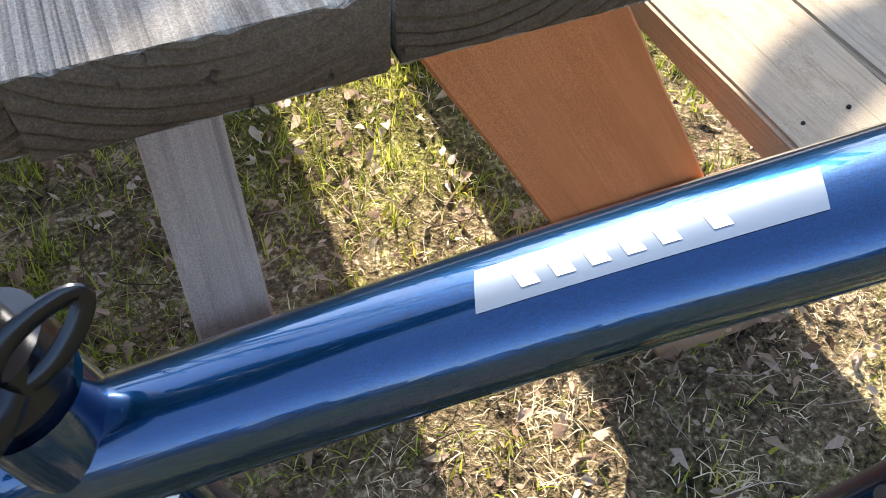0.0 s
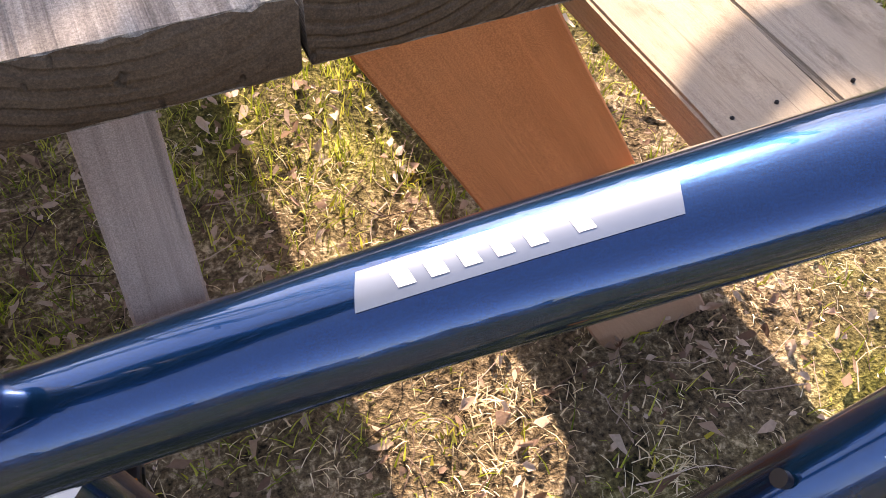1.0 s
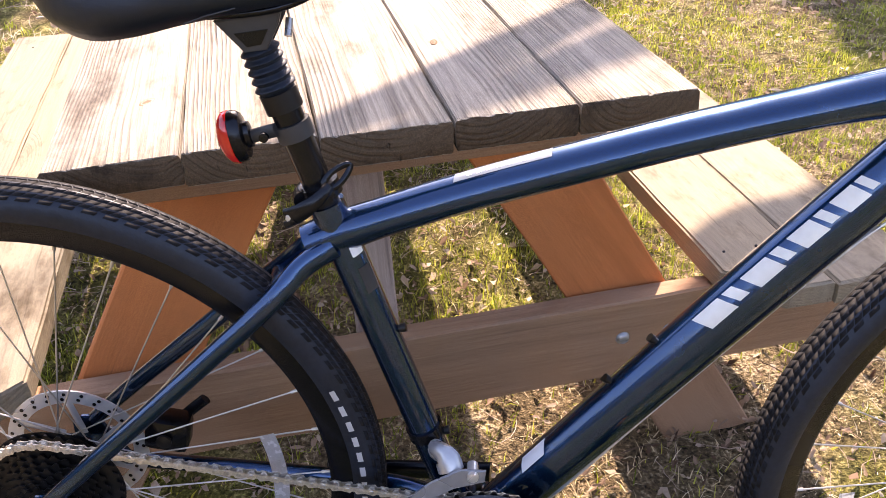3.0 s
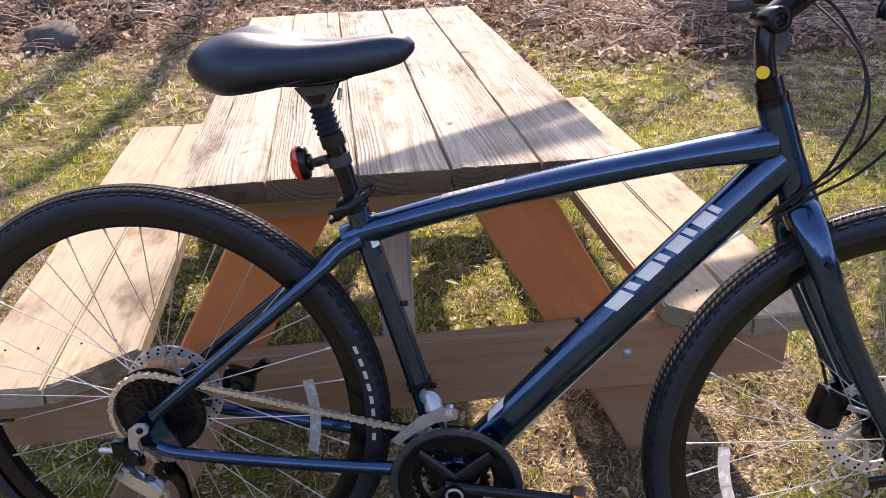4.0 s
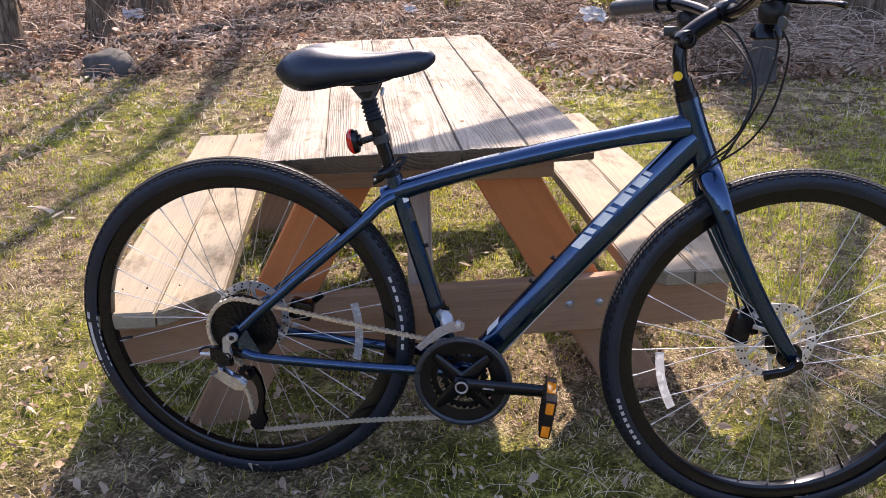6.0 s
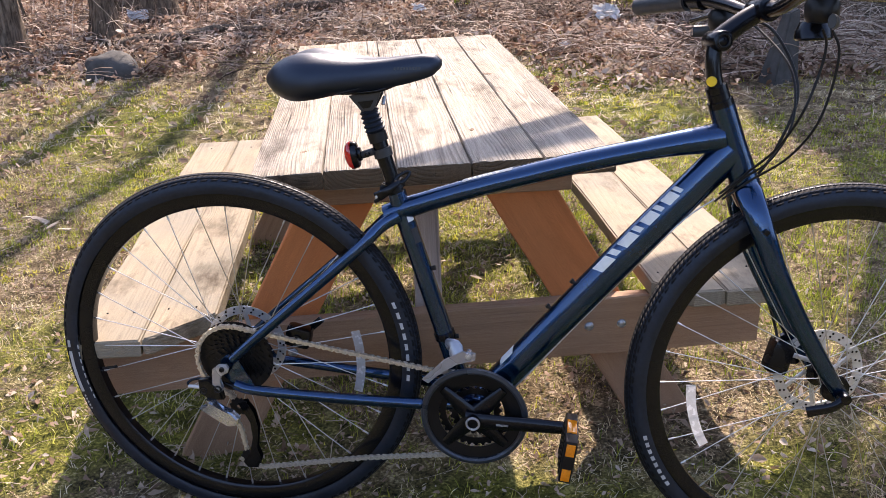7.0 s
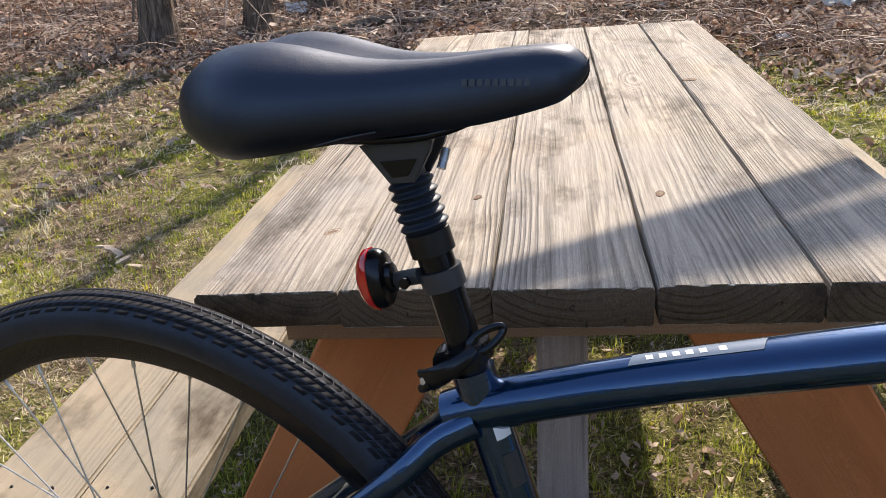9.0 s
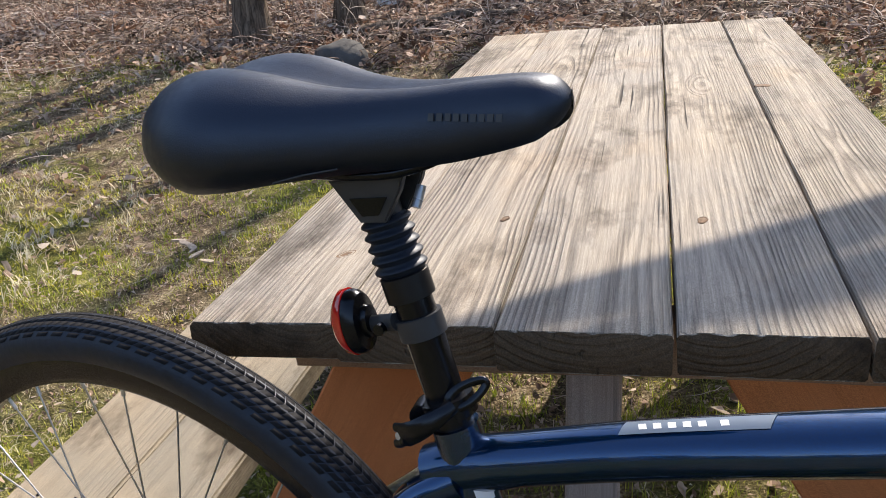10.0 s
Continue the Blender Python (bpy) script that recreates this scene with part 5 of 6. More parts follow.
    part("bell", lathe([(0.003, 0.004), (0.010, 0.010), (0.020, 0.008), (0.026, -0.004), (0.0275, -0.016), (0.024, -0.019), (0.003, -0.018)], 28, axis="z", centre=(0.945, -0.105, 0.604)), BLACK, bar, "black dome bell")
    # cables
    for pts, r in (
        ([(0.975, -0.095, 0.615), (0.984, -0.09, 0.590), (0.978, -0.09, 0.545), (0.960, -0.095, 0.490), (0.938, -0.06, 0.430), (0.905, -0.03, 0.385), (0.865, -0.022, 0.345)], 0.0021),
        ([(0.985, -0.105, 0.615), (1.000, -0.10, 0.585), (0.998, -0.095, 0.530), (0.983, -0.09, 0.470), (0.955, -0.06, 0.415), (0.91, -0.033, 0.372), (0.87, -0.024, 0.337)], 0.0020),
        ([(0.895, 0.165, 0.61), (0.930, 0.12, 0.595), (0.968, 0.03, 0.540), (0.965, -0.03, 0.47), (0.935, -0.045, 0.41), (0.90, -0.03, 0.375), (0.86, -0.015, 0.33)], 0.0020),
        ([(0.905, 0.155, 0.615), (0.955, 0.11, 0.59), (0.990, 0.06, 0.50), (0.96, 0.048, 0.40), (0.925, 0.06, 0.32), (0.955, 0.068, 0.20), (0.995, 0.066, 0.09), (1.005, 0.056, 0.055)], 0.0026),
    ):
        part("cable", sweep(smoothed(pts, 7), r, 8), PLASTIC, bike, "black cable housing")


front_end()


# ---- grass, leaves, twigs ----
def spots(rng, n, x0, x1, y0, y1, patchy=0.0, seed=0.0, clump=0):
    """Random places in a rectangle, thinned by a slow wave so that they lie in patches."""
    x, y = rng.uniform(x0, x1, n), rng.uniform(y0, y1, n)
    if clump:
        m = n // clump
        at = rng.integers(0, m, n)
        size = rng.uniform(0.006, 0.030, m)[at]
        x, y = x[at] + rng.normal(0, 1, n) * size, y[at] + rng.normal(0, 1, n) * size
    if patchy:
        wave = np.sin(2.1 * x + 1.7 * np.sin(1.3 * y + seed) + seed) * np.sin(1.9 * y + 1.5 * np.sin(1.7 * x) + 2 * seed)
        wave = wave + 0.6 * np.sin(7.3 * x + 3 * np.sin(4.1 * y)) * np.sin(6.7 * y + seed)
        keep = rng.uniform(-1, 1, n) * 1.2 < wave + (1 - patchy)
        x, y = x[keep], y[keep]
    return x, y


def blades(name, rng, x, y, length, width, lean, material, label):
    """Bent, tapering blades: five points, a quad and a triangle pair each."""
    n = len(x)
    z = ground_z(x, y)
    base = np.stack([x, y, z - 0.004], 1)
    az = rng.uniform(0, 2 * np.pi, n)
    out = np.stack([np.cos(az), np.sin(az), np.zeros(n)], 1)
    across = np.stack([-np.sin(az), np.cos(az), np.zeros(n)], 1)
    up = np.array([0, 0, 1.0])
    l = (rng.uniform(length[0], length[1], n))[:, None]
    tilt = rng.uniform(lean[0], lean[1], n)[:, None]
    w = rng.uniform(width[0], width[1], n)[:, None]
    mid = base + l * 0.5 * (up * np.cos(tilt * 0.7) + out * np.sin(tilt * 0.7))
    tip = mid + l * 0.5 * (up * np.cos(tilt * 1.25) + out * np.sin(tilt * 1.25))
    tip[:, 2] = np.maximum(tip[:, 2], z + 0.002)
    tw = across * np.cos(0.5) + up * 0.3
    v = np.stack([base - across * w, base + across * w, mid + tw * w * 0.8, mid - tw * w * 0.8, tip], 1).reshape(-1, 3)
    i = np.arange(n)[:, None] * 5
    flat = np.concatenate([i + [0, 1, 2, 3], i + [3, 2, 4]], 1).ravel()
    counts = np.tile([4, 3], n)
    return tagged(bulk(name, v, flat, counts, material), label, "grass", kind="stuff")


def leaves(name, rng, x, y, size, material, label, category="leaves", lift=0.012, raised=None):
    """Curled dead leaves of seven points and six faces."""
    n = len(x)
    z = ground_z(x, y) + rng.uniform(0.002, lift, n) if raised is None else raised
    c = np.stack([x, y, z], 1)
    az, roll, pitch = rng.uniform(0, 2 * np.pi, n), rng.normal(0, 0.45, n), rng.normal(0, 0.45, n)
    a = np.stack([np.cos(az) * np.cos(pitch), np.sin(az) * np.cos(pitch), np.sin(pitch)], 1)
    b = np.stack([-np.sin(az) * np.cos(roll), np.cos(az) * np.cos(roll), np.sin(roll)], 1)
    nrm = np.cross(a, b)
    s = rng.uniform(size[0], size[1], n)
    wide = rng.uniform(0.3, 0.62, n)
    curl = rng.uniform(-0.2, 0.6, n)
    rim = [(-1, 0, -0.6), (-0.40, 1, 1.3), (0.40, 0.75, 0.7), (1, 0, 1.4), (0.30, -0.9, 1.5), (-0.5, -0.85, 0.6)]
    pts = [c]
    for u, v, k in rim:
        j = 1 + rng.normal(0, 0.24, n)
        pts.append(c + (a * (u * 0.5 * s * j)[:, None] + b * (v * 0.5 * s * wide * j)[:, None] + nrm * (k * curl * s * 0.6)[:, None]))
    v = np.stack(pts, 1).reshape(-1, 3)
    i = np.arange(n)[:, None] * 7
    flat = np.concatenate([i + [0, 1 + k, 1 + (k + 1) % 6] for k in range(6)], 1).ravel()
    return tagged(bulk(name, v, flat, np.full(n * 6, 3), material), label, category, kind="stuff")


def twigs(name, rng, x, y, length, radius, material, label, rise=0.10, category="twigs", steep=0.0, arch=0.3):
    """Bent three-sided sticks lying over one another."""
    n, seg = len(x), 6
    l = rng.uniform(length[0], length[1], n)
    r = rng.uniform(radius[0], radius[1], n)
    az = rng.uniform(0, 2 * np.pi, n)
    bend, el = rng.normal(0, 0.9, n), rng.uniform(-0.05, arch, n) + steep
    z0 = ground_z(x, y) + rng.uniform(0.002, rise, n)
    px, py, pz = x.copy(), y.copy(), z0.copy()
    rows = []
    for k in range(seg):
        t = k / (seg - 1)
        a = az + bend * (t - 0.5) + rng.normal(0, 0.16, n)
        rr = r * (1 - 0.65 * t)
        sx, sy = -np.sin(a), np.cos(a)
        for q in range(3):
            th = 2 * np.pi * q / 3
            rows.append(np.stack([px + sx * rr * np.cos(th), py + sy * rr * np.cos(th), pz + rr * np.sin(th)], 1))
        step = l / (seg - 1)
        e = el * (1 - (0.5 if steep else 1.6) * t)
        px, py = px + np.cos(a) * step * np.cos(e), py + np.sin(a) * step * np.cos(e)
        pz = np.maximum(pz + step * np.sin(e), ground_z(px, py) + 0.003)
    v = np.stack(rows, 1).reshape(-1, 3)
    i = np.arange(n)[:, None] * (3 * seg)
    faces = []
    for k in range(seg - 1):
        for q in range(3):
            a0, a1 = 3 * k + q, 3 * k + (q + 1) % 3
            faces.append(i + [a0, a1, a1 + 3, a0 + 3])
    return tagged(bulk(name, v, np.concatenate(faces, 1).ravel(), np.full(n * 3 * (seg - 1), 4), material), label, category, kind="stuff")


def litter_ground():
    rng = np.random.default_rng(11)
    green = island_material("green_grass", 0.5, (0.1, (0.10, 0.15, 0.010)), (0.5, (0.31, 0.38, 0.035)), (0.9, (0.68, 0.66, 0.15)), thin=0.5)
    straw = island_material("dry_grass", 0.6, (0.08, (0.32, 0.23, 0.125)), (0.45, (0.74, 0.61, 0.385)), (0.85, (0.95, 0.88, 0.66)), thin=0.35)
    moss = island_material("moss_tufts", 0.8, (0.1, (0.20, 0.20, 0.02)), (0.5, (0.50, 0.46, 0.06)), (0.9, (0.80, 0.72, 0.16)), thin=0.4)
    # round the table
    x, y = spots(rng, 120000, -1.9, 2.4, -1.0, 2.6, 1.0, 0.7, clump=16)
    keep = rng.uniform(0, 1, len(x)) < 0.22 + 0.62 * ease(y, -0.1, 0.5)
    keep &= (rng.uniform(0, 1, len(x)) < 0.4) | (x > -0.75) | (y > 1.3)
    x, y = x[keep], y[keep]
    blades("grass", rng, x, y, (0.014, 0.048), (0.0007, 0.0015), (0.1, 1.1), green, "thin green lawn grass")
    x, y = spots(rng, 80000, -1.9, 2.4, -1.0, 2.6, 0.8, 2.1, clump=16)
    blades("dry_grass", rng, x, y, (0.012, 0.042), (0.0005, 0.0012), (0.8, 1.55), straw, "flattened dry straw-coloured grass")
    x, y = spots(rng, 26000, -0.55, 1.5, 0.45, 2.3, 1.2, 5.2, clump=16)
    blades("grass", rng, x, y, (0.018, 0.050), (0.0008, 0.0016), (0.1, 1.0), green, "green lawn grass under the table")
    x, y = spots(rng, 14000, -1.9, 2.4, -0.9, 2.6, 1.2, 2.7, clump=16)
    blades("moss", rng, x, y, (0.010, 0.028), (0.0014, 0.003), (0.1, 1.2), moss, "yellow-green moss in low tufts")
    # the lawn beyond
    x, y = spots(rng, 22000, -4.5, 5.0, 2.4, 5.4, 1.0, 0.9, clump=16)
    keep = rng.uniform(0, 1, len(x)) > np.maximum(ease(y, 3.4, 5.0), ease(y, 3.0, 3.6) * ease(x, 0.9, 1.5))
    blades("grass", rng, x[keep], y[keep], (0.02, 0.06), (0.0016, 0.0032), (0.2, 1.1), green, "thin green lawn grass")
    x, y = spots(rng, 58000, -4.8, 5.0, 2.4, 5.6, 0.9, 3.3, clump=16)
    keep = rng.uniform(0, 1, len(x)) > np.maximum(0.7 * ease(y, 4.0, 5.2), 0.75 * ease(y, 3.1, 3.7) * ease(x, 0.9, 1.5))
    blades("dry_grass", rng, x[keep], y[keep], (0.02, 0.075), (0.0010, 0.0024), (0.8, 1.55), straw, "flattened dry straw-coloured grass")
    x, y = spots(rng, 64000, -4.5, 4.5, 1.2, 4.9, 1.3, 1.9, clump=16)
    blades("moss", rng, x, y, (0.012, 0.03), (0.0022, 0.0045), (0.1, 1.2), moss, "yellow-green moss in low tufts")
    x, y = spots(rng, 22000, -4.6, -1.8, -1.5, 2.6, 0.8, 1.2, clump=16)
    blades("dry_grass", rng, x, y, (0.03, 0.08), (0.0013, 0.0028), (0.5, 1.4), straw, "flattened dry straw-coloured grass")
    x, y = spots(rng, 5000, -4.6, -1.8, -1.5, 2.6, 1.1, 0.4, clump=16)
    blades("grass", rng, x, y, (0.02, 0.06), (0.0014, 0.0028), (0.2, 1.1), green, "thin green lawn grass")
    # leaves
    x, y = spots(rng, 27000, -1.9, 2.4, -1.0, 2.6, 0.8, 4.0)
    leaves("fallen_leaves", rng, x, y, (0.006, 0.020), LEAF, "dead brown and grey leaves among the grass", lift=0.034)
    x, y = spots(rng, 5200, -1.9, 2.4, -1.0, 2.6, 1.2, 6.3)
    leaves("fallen_leaves", rng, x, y, (0.014, 0.034), LEAF, "curled dead leaves lying in drifts among the grass", lift=0.030)
    x, y = spots(rng, 15000, -4.8, 5.0, 2.4, 5.2, 0.8, 5.0)
    keep = rng.uniform(0, 1, len(x)) < 0.45 + 0.55 * ease(y, 3.2, 4.6)
    leaves("fallen_leaves", rng, x[keep], y[keep], (0.018, 0.055), LEAF, "dead brown and grey leaves on the lawn", lift=0.04)
    x, y = spots(rng, 34000, -6, 7, 4.3, 10, 0.5, 1.0)
    leaves("leaf_litter", rng, x, y, (0.025, 0.07), LEAF, "deep pale brown leaf litter under the trees", lift=0.07)
    x, y = spots(rng, 24000, -6, 7, 4.35, 10, 1.1, 3.4)
    leaves("leaf_litter", rng, x, y, (0.03, 0.075), RUSSET, "russet oak leaves in the brush", lift=0.09)
    x, y = spots(rng, 6500, -4.6, -1.8, -1.0, 4.6, 0.9, 2.0)
    leaves("fallen_leaves", rng, x, y, (0.012, 0.05), LEAF, "dead brown and grey leaves on the lawn", lift=0.035)
    x, y = spots(rng, 16000, -4.6, -1.8, -1.0, 2.6, 1.3, 2.9, clump=16)
    blades("moss", rng, x, y, (0.012, 0.03), (0.002, 0.004), (0.1, 1.2), moss, "yellow-green moss in low tufts")
    x, y = rng.uniform(0.9, 6, 9000), rng.uniform(3.2, 5.0, 9000)
    keep = rng.uniform(0, 1, len(x)) < ease(y, 3.1, 3.7) * ease(x, 0.9, 1.6)
    leaves("leaf_litter", rng, x[keep], y[keep], (0.025, 0.075), LEAF, "pale brown leaf litter at the edge of the lawn", lift=0.06)
    x, y = rng.uniform(0.9, 6, 3600), rng.uniform(3.3, 5.0, 3600)
    leaves("leaf_litter", rng, x, y, (0.025, 0.06), RUSSET, "russet oak leaves at the edge of the lawn", lift=0.07)
    # stalks, twigs and brambles
    x, y = rng.uniform(-1.9, 2.4, 3600), rng.uniform(-1.0, 2.6, 3600)
    twigs("straw_stalks", rng, x, y, (0.03, 0.13), (0.0006, 0.0013), TWIG, "thin dry stalks on the lawn", 0.03)
    x, y = rng.uniform(-4.5, 5, 1800), rng.uniform(2.4, 4.6, 1800)
    twigs("straw_stalks", rng, x, y, (0.05, 0.25), (0.001, 0.0024), TWIG, "thin dry stalks on the lawn", 0.03)
    x = rng.uniform(-6, 7, 6500)
    y = 4.30 + 5.0 * rng.uniform(0, 1, 6500) ** 1.3 + 0.3 * np.sin(1.7 * x)
    keep = np.hypot(x - 1.62, y - 4.75) > 0.5
    x, y = x[keep], y[keep]
    twigs("brush", rng, x, y, (0.06, 0.40), (0.0015, 0.0050), TWIG, "tangle of dry twigs and vines", 0.12, arch=0.9)
    x, y = rng.uniform(-6, 7, 520), rng.uniform(4.6, 9, 520)
    twigs("dry_stems", rng, x, y, (0.3, 0.9), (0.002, 0.005), TWIG, "upright dry stems and brambles", 0.03, steep=1.1)
    x, y = rng.uniform(1.0, 6, 3000), rng.uniform(3.35, 6.0, 3000)
    y = np.maximum(y, 3.35 + 0.7 * ease(-x, -2.0, -1.2) + rng.uniform(0, 0.2, 3000))
    keep = np.hypot(x - 1.62, y - 4.75) > 0.5
    x, y = x[keep], y[keep]
    twigs("brush", rng, x, y, (0.10, 0.5), (0.002, 0.006), TWIG, "tangle of dry twigs and vines", 0.15, arch=1.0)


litter_ground()


# ---- trees, stones, litter ----
def tree(x, y, r, height, seed, label, limbs=9, shaggy=0):
    rng = random.Random(seed)
    z = float(ground_z(x, y))
    t = thing("tree", label, "tree", Matrix.Translation((x, y, z)))
    wob = [(rng.uniform(-0.06, 0.06) * k, rng.uniform(-0.06, 0.06) * k, height * k / 6) for k in range(7)]
    line = smoothed([(0, 0, -0.1)] + wob[1:], 6)

    def girth(s):
        q = r * (1 - 0.7 * s) + r * 0.85 * math.exp(-s * height * 4)
        return (q, q)

    bm = sweep(line, girth, 18)
    for v in bm.verts:
        a = math.atan2(v.co.y, v.co.x)
        f = 1 + 0.10 * noise.noise(Vector((math.cos(a) * 2.2, math.sin(a) * 2.2, v.co.z * 0.7 + seed)))
        v.co.x, v.co.y = v.co.x * f, v.co.y * f
    trunk = part("trunk", bm, BARK, t, "grey-brown shaggy bark")
    for k in range(shaggy):
        a, h0 = rng.uniform(0, 6.28), rng.uniform(-0.05, 1.2)
        pts = []
        for q in range(6):
            hh = h0 + rng.uniform(0.06, 0.14) * q
            rr = girth(min(1, max(0, hh) / height))[0] * 1.02 + rng.uniform(0.0, 0.014) + (0.012 if q in (0, 5) else 0)
            pts.append((rr * math.cos(a), rr * math.sin(a), hh))
            a += rng.uniform(-0.05, 0.05)
        part("bark_strip", sweep(pts, lambda s: (0.005, 0.011), 6), BARK, trunk)
    crown = bmesh.new()
    for k in range(limbs):
        h = height * rng.uniform(0.3, 0.95)
        q = Vector(line[min(len(line) - 1, int(h / height * (len(line) - 1)))])
        a = rng.uniform(0, 6.28)
        l = rng.uniform(0.25, 0.45) * (height - h * 0.6)
        d = Vector((math.cos(a), math.sin(a), rng.uniform(0.3, 0.9))).normalized()
        pts = [q]
        for _ in range(5):
            d = (d + Vector((rng.uniform(-0.3, 0.3), rng.uniform(-0.3, 0.3), rng.uniform(-0.1, 0.25)))).normalized()
            pts.append(pts[-1] + d * l / 5)
        r0 = r * 0.38 * (1 - h / height * 0.7)
        sweep(pts, lambda s: (r0 * (1 - 0.8 * s),) * 2, 7, crown)
        for _ in range(5):
            i = rng.randrange(1, 6)
            e = Vector((rng.uniform(-1, 1), rng.uniform(-1, 1), rng.uniform(0, 1))).normalized()
            sub = [pts[i], pts[i] + e * l * 0.2, pts[i] + e * l * 0.36 + Vector((0, 0, 0.08 * l))]
            sweep(sub, lambda s: (r0 * 0.35 * (1 - 0.8 * s),) * 2, 5, crown)
    part("branches", crown, BARK, t, "bare leafless branches")
    return t


BARE = "bare tree with shaggy grey-brown bark at the edge of the lawn"
tree(-2.79, 5.35, 0.105, 8.5, 1, BARE, shaggy=34)
tree(-2.13, 5.68, 0.080, 8.0, 2, BARE, shaggy=24)
tree(-1.90, 6.60, 0.125, 9.0, 3, BARE, shaggy=34)
tree(4.00, 5.05, 0.16, 8.5, 4, BARE, shaggy=40)
tree(0.76, 11.1, 0.13, 10.0, 5, "bare tree standing back in the brush", 6)
tree(4.85, 8.6, 0.20, 11.0, 7, "bare tree standing back in the brush", 8)
tree(-0.01, 10.0, 0.15, 9.0, 12, "bare tree standing back in the brush", 3)
tree(-2.45, 7.9, 0.10, 8.0, 14, "bare tree standing back in the brush", 4)
tree(-3.9, 8.2, 0.15, 9.0, 9, "bare tree standing back in the brush", 7)


def leaning_tree():
    """A tree at the brush's edge whose long limbs reach over the lawn and shade the table."""
    x, y = 4.3, 7.35
    z = float(ground_z(x, y))
    t = thing("tree", "bare tree with long low limbs over the lawn", "tree", Matrix.Translation((x, y, z)))
    trunk = smoothed([(0, 0, -0.1), (-0.05, 0.0, 1.5), (0.0, -0.08, 3.2), (-0.12, -0.15, 5.2), (0.1, 0.0, 8.0)], 6)
    part("trunk", sweep(trunk, lambda s: (0.17 * (1 - 0.6 * s),) * 2, 16), BARK, t)
    ray = Vector((0.305, 1.15, 1.0))
    for (ax, ay), rise, r, course in (((0.0, 0.108), 1.75, 0.036, (0.8, 0.55, 0.0)), ((0.13, 0.088), 3.4, 0.047, (0.8, 0.40, 0.0)), ((0.02, 0.035), 3.9, 0.020, (0.8, 0.46, 0.0))):
        base = Vector((ax, ay, 0.70)) + ray * rise - Vector((x, y, z))
        d = Vector(course) + ray * 0.22
        pts = [base - d * 0.32 - Vector((0, 0.03, 0)), base - d * 0.15, base, base + d * 0.34, base + d * 0.70, base + d * 1.5]
        end = Vector((-0.05, -0.1, pts[-1].z + 0.6))
        part("limb", sweep(smoothed(pts + [end], 5), lambda s, r=r: (r * (0.55 + 0.9 * s),) * 2, 10), BARK, t, "long bare limb")


leaning_tree()


def woods():
    """Unseen bare woods all round, far beyond the lawn: an uneven brown-grey belt, added to close the place and dim low
    sky and reflections.
    """
    rng = np.random.default_rng(21)
    n, rows = 360, 8
    verts = []
    for k in range(rows):
        for i in range(n):
            a = 2 * math.pi * i / n
            r = 17 + 1.5 * math.sin(7 * a) + rng.normal(0, 0.25) + (rng.normal(0, 0.5) if k > 4 else 0)
            top = 6.5 + 1.2 * math.sin(5 * a + 1) + 0.8 * math.sin(17 * a) + rng.normal(0, 0.8)
            # lower on the camera's side, to let in more sky
            top *= 0.48 + 0.52 * float(ease(math.sin(a), -0.25, 0.2))
            verts.append((r * math.cos(a), 3 + r * math.sin(a), -0.3 + top * k / (rows - 1)))
    quads = [(k * n + i, k * n + (i + 1) % n, (k + 1) * n + (i + 1) % n, (k + 1) * n + i) for k in range(rows - 1) for i in range(n)]
    m = Nodes("distant_bare_woods", 0.95)
    q = m.noise(m.coords((1, 1, 0.25)), 3.0, 6, 0.7)
    m.put(**{"Base Color": m.ramp(q, (0.35, (0.035, 0.03, 0.024)), (0.65, (0.15, 0.125, 0.10))), "Specular IOR Level": 0.1})
    ob = bulk("backdrop", verts, np.array(quads).ravel(), np.full(len(quads), 4), m.mat)
    tagged(ob, "unseen belt of bare brown woods far beyond the lawn, added to dim low sky", "woods", kind="structure")


woods()


def evergreen(x, y, seed, label, low, high, wide, girth, n):
    """A dense evergreen: a tapered trunk with a crown of many small sprays between two heights."""
    rng = np.random.default_rng(seed)
    z = float(ground_z(x, y))
    t = thing("tree", label, "tree")
    part("trunk", sweep([(x, y, z - 0.1), (x + 0.05, y, z + high * 0.35), (x, y + 0.05, z + high)], lambda s: (girth * (1 - 0.8 * s),) * 2, 14), BARK, t)
    h = rng.uniform(low, high, n)
    reach = wide * (1 - (h - low) / (high - low) * 0.9) * np.sqrt(rng.uniform(0.05, 1, n)) * (1 + 0.3 * np.sin(h * 7))
    a = rng.uniform(0, 6.28, n)
    lv = leaves("crown", rng, x + reach * np.cos(a), y + reach * np.sin(a), (0.12, 0.30), NEEDLE, "", "", raised=z + h)
    for key in ("label", "category"):
        if key in lv:
            del lv[key]
    lv.parent = t


# unseen evergreen, placed so that its crown shades the right of the lawn
evergreen(4.05, 8.1, 31, "dense evergreen tree out of view behind the brush, added for shade", 2.2, 7.0, 1.05, 0.18, 9000)


def stone(x, y, s, seed, material, label, name="rock"):
    bm = bmesh.new()
    bmesh.ops.create_icosphere(bm, subdivisions=3, radius=1.0)
    for v in bm.verts:
        f = 1 + 0.28 * noise.noise(v.co * 1.4 + Vector((seed, 0, 0))) + 0.10 * noise.noise(v.co * 4 + Vector((0, seed, 0)))
        v.co = Vector((v.co.x * s[0] * f, v.co.y * s[1] * f, v.co.z * s[2] * f))
    ob = part(name, bm, material, m=Matrix.Translation((x, y, float(ground_z(x, y)) + s[2] * 0.45)))
    return tagged(ob, label, "rock")


stone(-1.83, 4.48, (0.19, 0.15, 0.115), 3, ROCK, "dark weathered rock half sunk in the lawn")
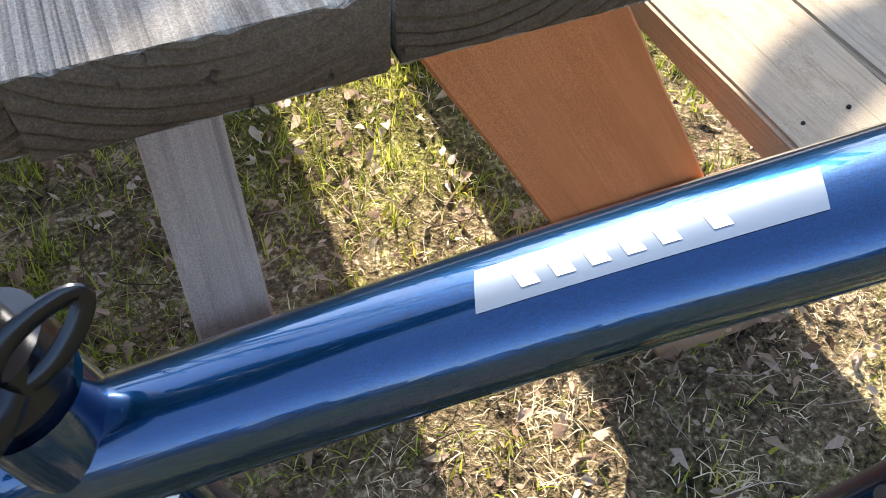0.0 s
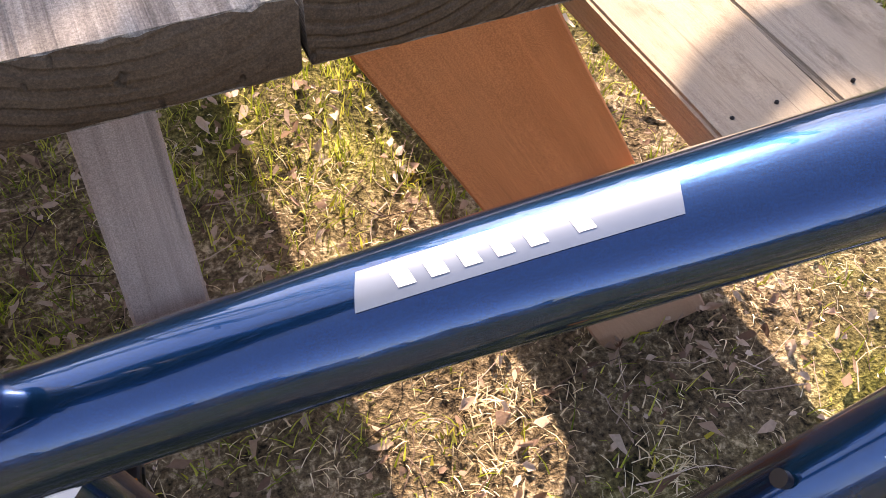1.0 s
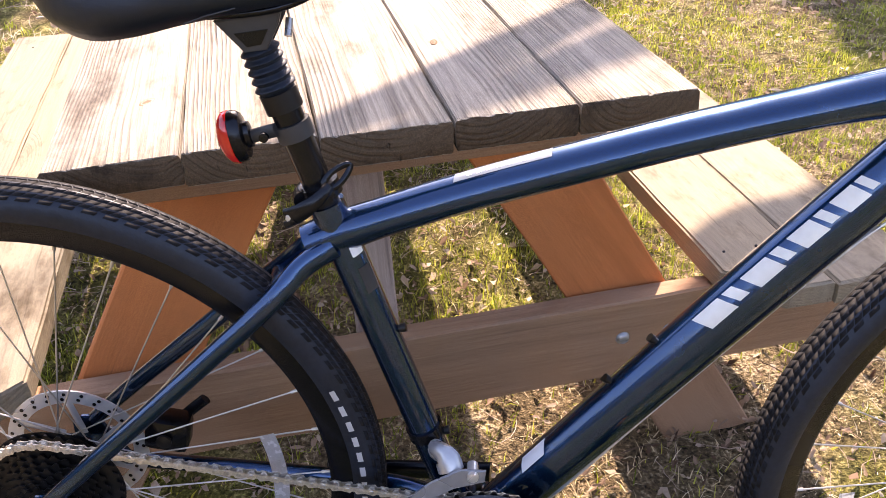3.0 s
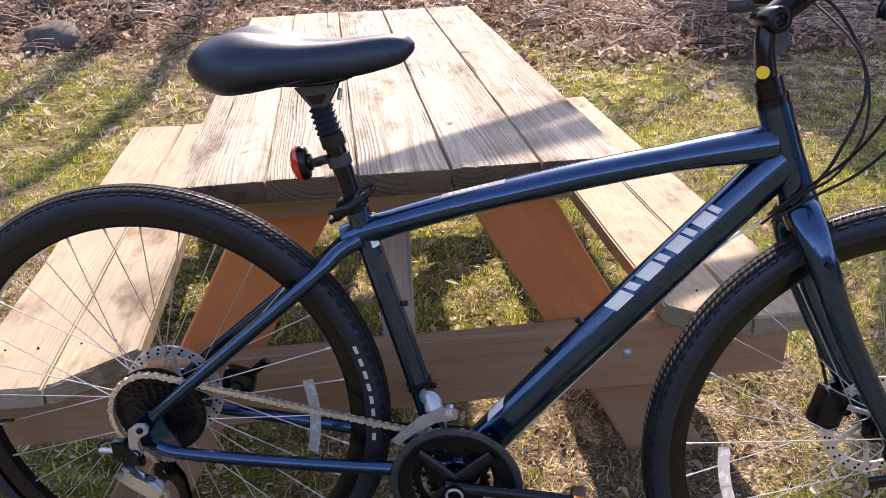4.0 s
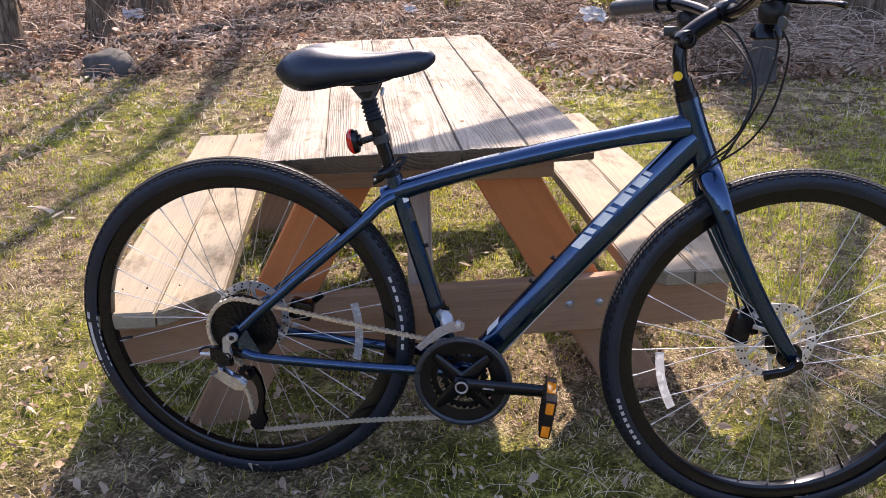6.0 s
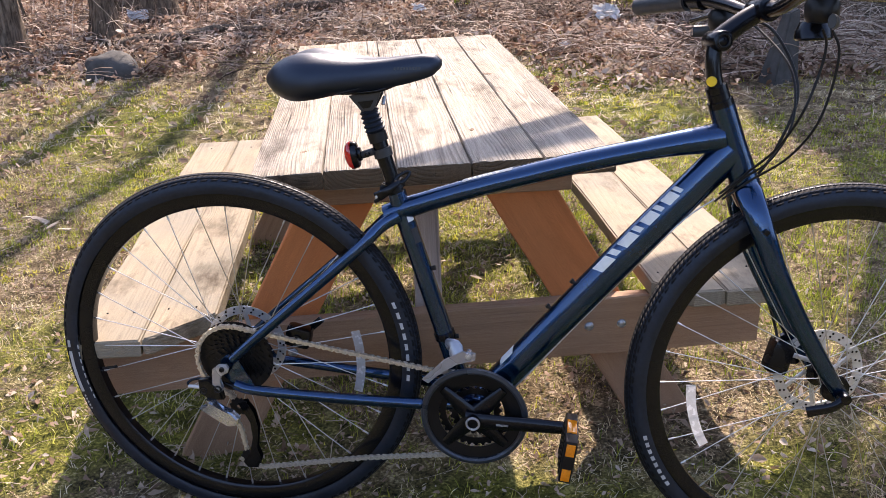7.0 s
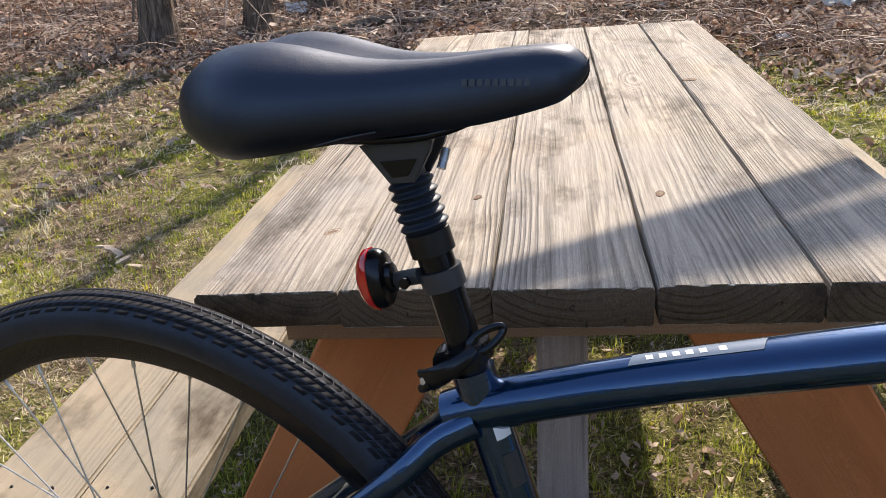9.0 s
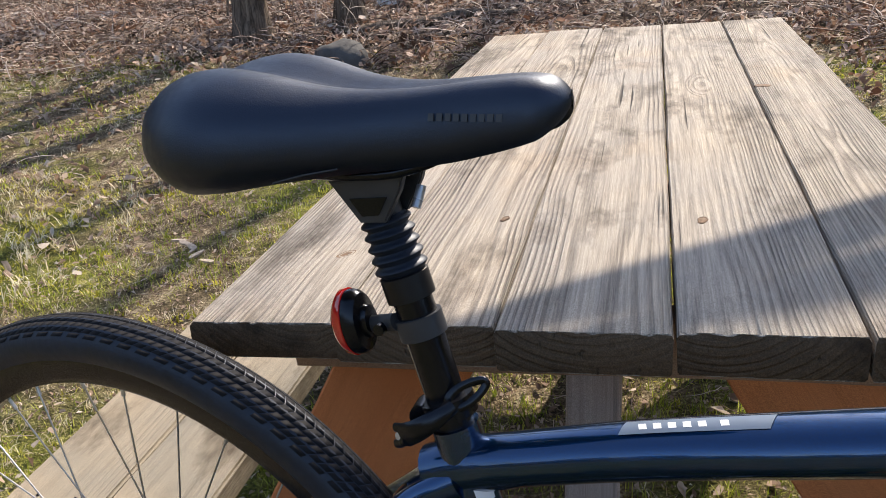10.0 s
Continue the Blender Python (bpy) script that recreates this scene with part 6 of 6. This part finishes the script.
for k, (x, y, s) in enumerate(((1.45, 4.5, 0.055), (-0.2, 4.9, 0.04), (1.9, 4.0, 0.04), (2.7, 4.4, 0.05))):
    stone(x, y, (s, s * 0.8, s * 0.6), 7 + k, ROCK, "small grey-brown stone in the leaf litter")


def slab():
    """A grey wedge-shaped block that leans in the brush."""
    bm = bmesh.new()
    foot = [(-0.13, -0.08, -0.04), (0.13, -0.08, -0.04), (0.13, 0.10, -0.04), (-0.13, 0.10, -0.04)]
    head = [(0.02, -0.02, 0.40), (0.11, -0.02, 0.42), (0.11, 0.06, 0.42), (0.02, 0.06, 0.40)]
    a, b = [bm.verts.new(p) for p in foot], [bm.verts.new(p) for p in head]
    bm.faces.new(a[::-1])
    bm.faces.new(b)
    for k in range(4):
        bm.faces.new((a[k], a[(k + 1) % 4], b[(k + 1) % 4], b[k]))
    bmesh.ops.bevel(bm, geom=bm.edges[:], offset=0.008, segments=2, affect="EDGES")
    ob = part("stone_post", bm, ROCK, m=Matrix.Translation((2.32, 3.36, float(ground_z(2.32, 3.36)))) @ pose(0, 0, 0, 0, 0, 20) @ Matrix.Diagonal((0.8, 0.8, 1, 1)))
    return tagged(ob, "grey wedge-shaped stone post in the brush", "stone post")


slab()


def paper(x, y, w, seed, label):
    rng = random.Random(seed)
    bm = bmesh.new()
    n = 7
    grid = [[bm.verts.new((w * (i / n - 0.5) + rng.uniform(-0.02, 0.02), 0.7 * w * (j / n - 0.5) + rng.uniform(-0.02, 0.02), rng.uniform(0.01, 0.01 + 0.2 * w))) for i in range(n + 1)] for j in range(n + 1)]
    for j in range(n):
        for i in range(n):
            bm.faces.new((grid[j][i], grid[j][i + 1], grid[j + 1][i + 1], grid[j + 1][i]))
    bmesh.ops.solidify(bm, geom=bm.faces[:], thickness=0.001)
    ob = part("litter", bm, PAPER, smooth=False, m=Matrix.Translation((x, y, float(ground_z(x, y)) + 0.05 + 0.25 * w)) @ pose(0, 0, 0, 34, 0, 15))
    return tagged(ob, label, "litter")


paper(1.75, 5.10, 0.20, 5, "crumpled white plastic litter in the leaves")
paper(-2.02, 6.28, 0.15, 6, "crumpled white paper beside a trunk")
paper(1.23, 4.27, 0.07, 7, "small scrap of white litter in the leaves")
paper(0.36, 5.86, 0.09, 8, "small scrap of white litter in the leaves")


def wood_chip(x, y, length, turn, seed):
    """A splintered flat piece of pale wood lying in the grass."""
    rng = random.Random(seed)
    n = 6
    top = [(length * (k / n - 0.5), length * (0.06 + 0.10 * rng.random()) * (0.4 if k in (0, n) else 1)) for k in range(n + 1)]
    low = [(length * (k / n - 0.5), -length * (0.08 + 0.08 * rng.random()) * (0.3 if k in (0, n) else 1)) for k in range(n, -1, -1)]
    bm = plate(top + low, -0.003, 0.003, bevel=0.001)
    m = Matrix.Translation((x, y, float(ground_z(x, y)) + 0.020)) @ pose(0, 0, 0, 90 + rng.uniform(-30, 30), rng.uniform(-12, 12), turn)
    return tagged(part("wood_chip", bm, WOOD_CHIP, m=m), "splintered brown wood chip lying in the grass", "wood chip", "wood chips on the lawn")


for x, y, length, turn, seed in ((-1.52, 1.80, 0.055, 20, 1), (-1.46, 1.75, 0.085, -25, 2), (-1.39, 1.67, 0.06, 60, 3), (-1.58, 1.70, 0.045, 5, 4), (-1.33, 1.62, 0.055, -10, 5), (-1.42, 1.70, 0.040, 75, 9), (-0.98, 2.85, 0.05, 30, 6), (-0.72, 2.75, 0.045, -40, 7), (-1.20, 3.10, 0.06, 12, 8)):
    wood_chip(x, y, length, turn, seed)


def fallen_log(a, b, r, seed, label):
    d = Vector(b) - Vector(a)
    pts = [Vector(a) + d * k / 8 + Vector((0, 0, 0.015 * math.sin(k * 1.3 + seed))) for k in range(9)]
    for p in pts:
        p.z += float(ground_z(p.x, p.y)) + r * 0.6
    return tagged(part("fallen_branch", sweep(pts, lambda s: (r * (1 - 0.5 * s),) * 2, 10), BARK), label, "fallen branch")


fallen_log((-1.95, 5.25, 0), (-0.9, 5.95, 0.05), 0.045, 1, "dead grey branch lying in the brush")
fallen_log((-1.6, 5.6, 0), (-0.75, 5.4, 0.02), 0.03, 2, "dead grey branch lying in the brush")
fallen_log((1.2, 5.1, 0), (2.6, 5.9, 0.1), 0.02, 3, "thin dead branch lying in the brush")
fallen_log((1.6, 4.4, 0), (2.9, 4.2, 0.05), 0.018, 4, "thin dead branch lying in the brush")
fallen_log((-0.9, 7.0, 0), (1.2, 7.4, 0.05), 0.05, 5, "dead grey branch lying in the brush")


def shrub(x, y, seed):
    rng = np.random.default_rng(seed)
    t = thing("shrub", "small shrub with yellow-green leaves in the brush", "shrub", Matrix.Translation((0, 0, 0)))
    z = float(ground_z(x, y))
    bm = bmesh.new()
    tips = []
    for k in range(16):
        a, l = rng.uniform(0, 6.28), rng.uniform(0.2, 0.5)
        p = [Vector((x, y, z)), Vector((x + 0.3 * l * math.cos(a), y + 0.3 * l * math.sin(a), z + 0.6 * l)), Vector((x + 0.6 * l * math.cos(a), y + 0.6 * l * math.sin(a), z + l))]
        sweep(p, lambda s: (0.005 * (1 - 0.7 * s),) * 2, 5, bm)
        tips += [p[1].lerp(p[2], q) for q in np.linspace(0, 1, 10)]
    part("stem_cluster", bm, BARK, t)
    c = np.array([list(v) for v in tips for _ in range(3)]) + rng.normal(0, 0.03, (len(tips) * 3, 3))
    lv = leaves("leaf_cluster", rng, c[:, 0], c[:, 1], (0.025, 0.05), SHRUB, "", "", raised=c[:, 2])
    for key in ("label", "category", "kind"):
        if key in lv:
            del lv[key]
    lv.parent = t


shrub(1.93, 5.45, 4)
shrub(0.75, 6.1, 8)
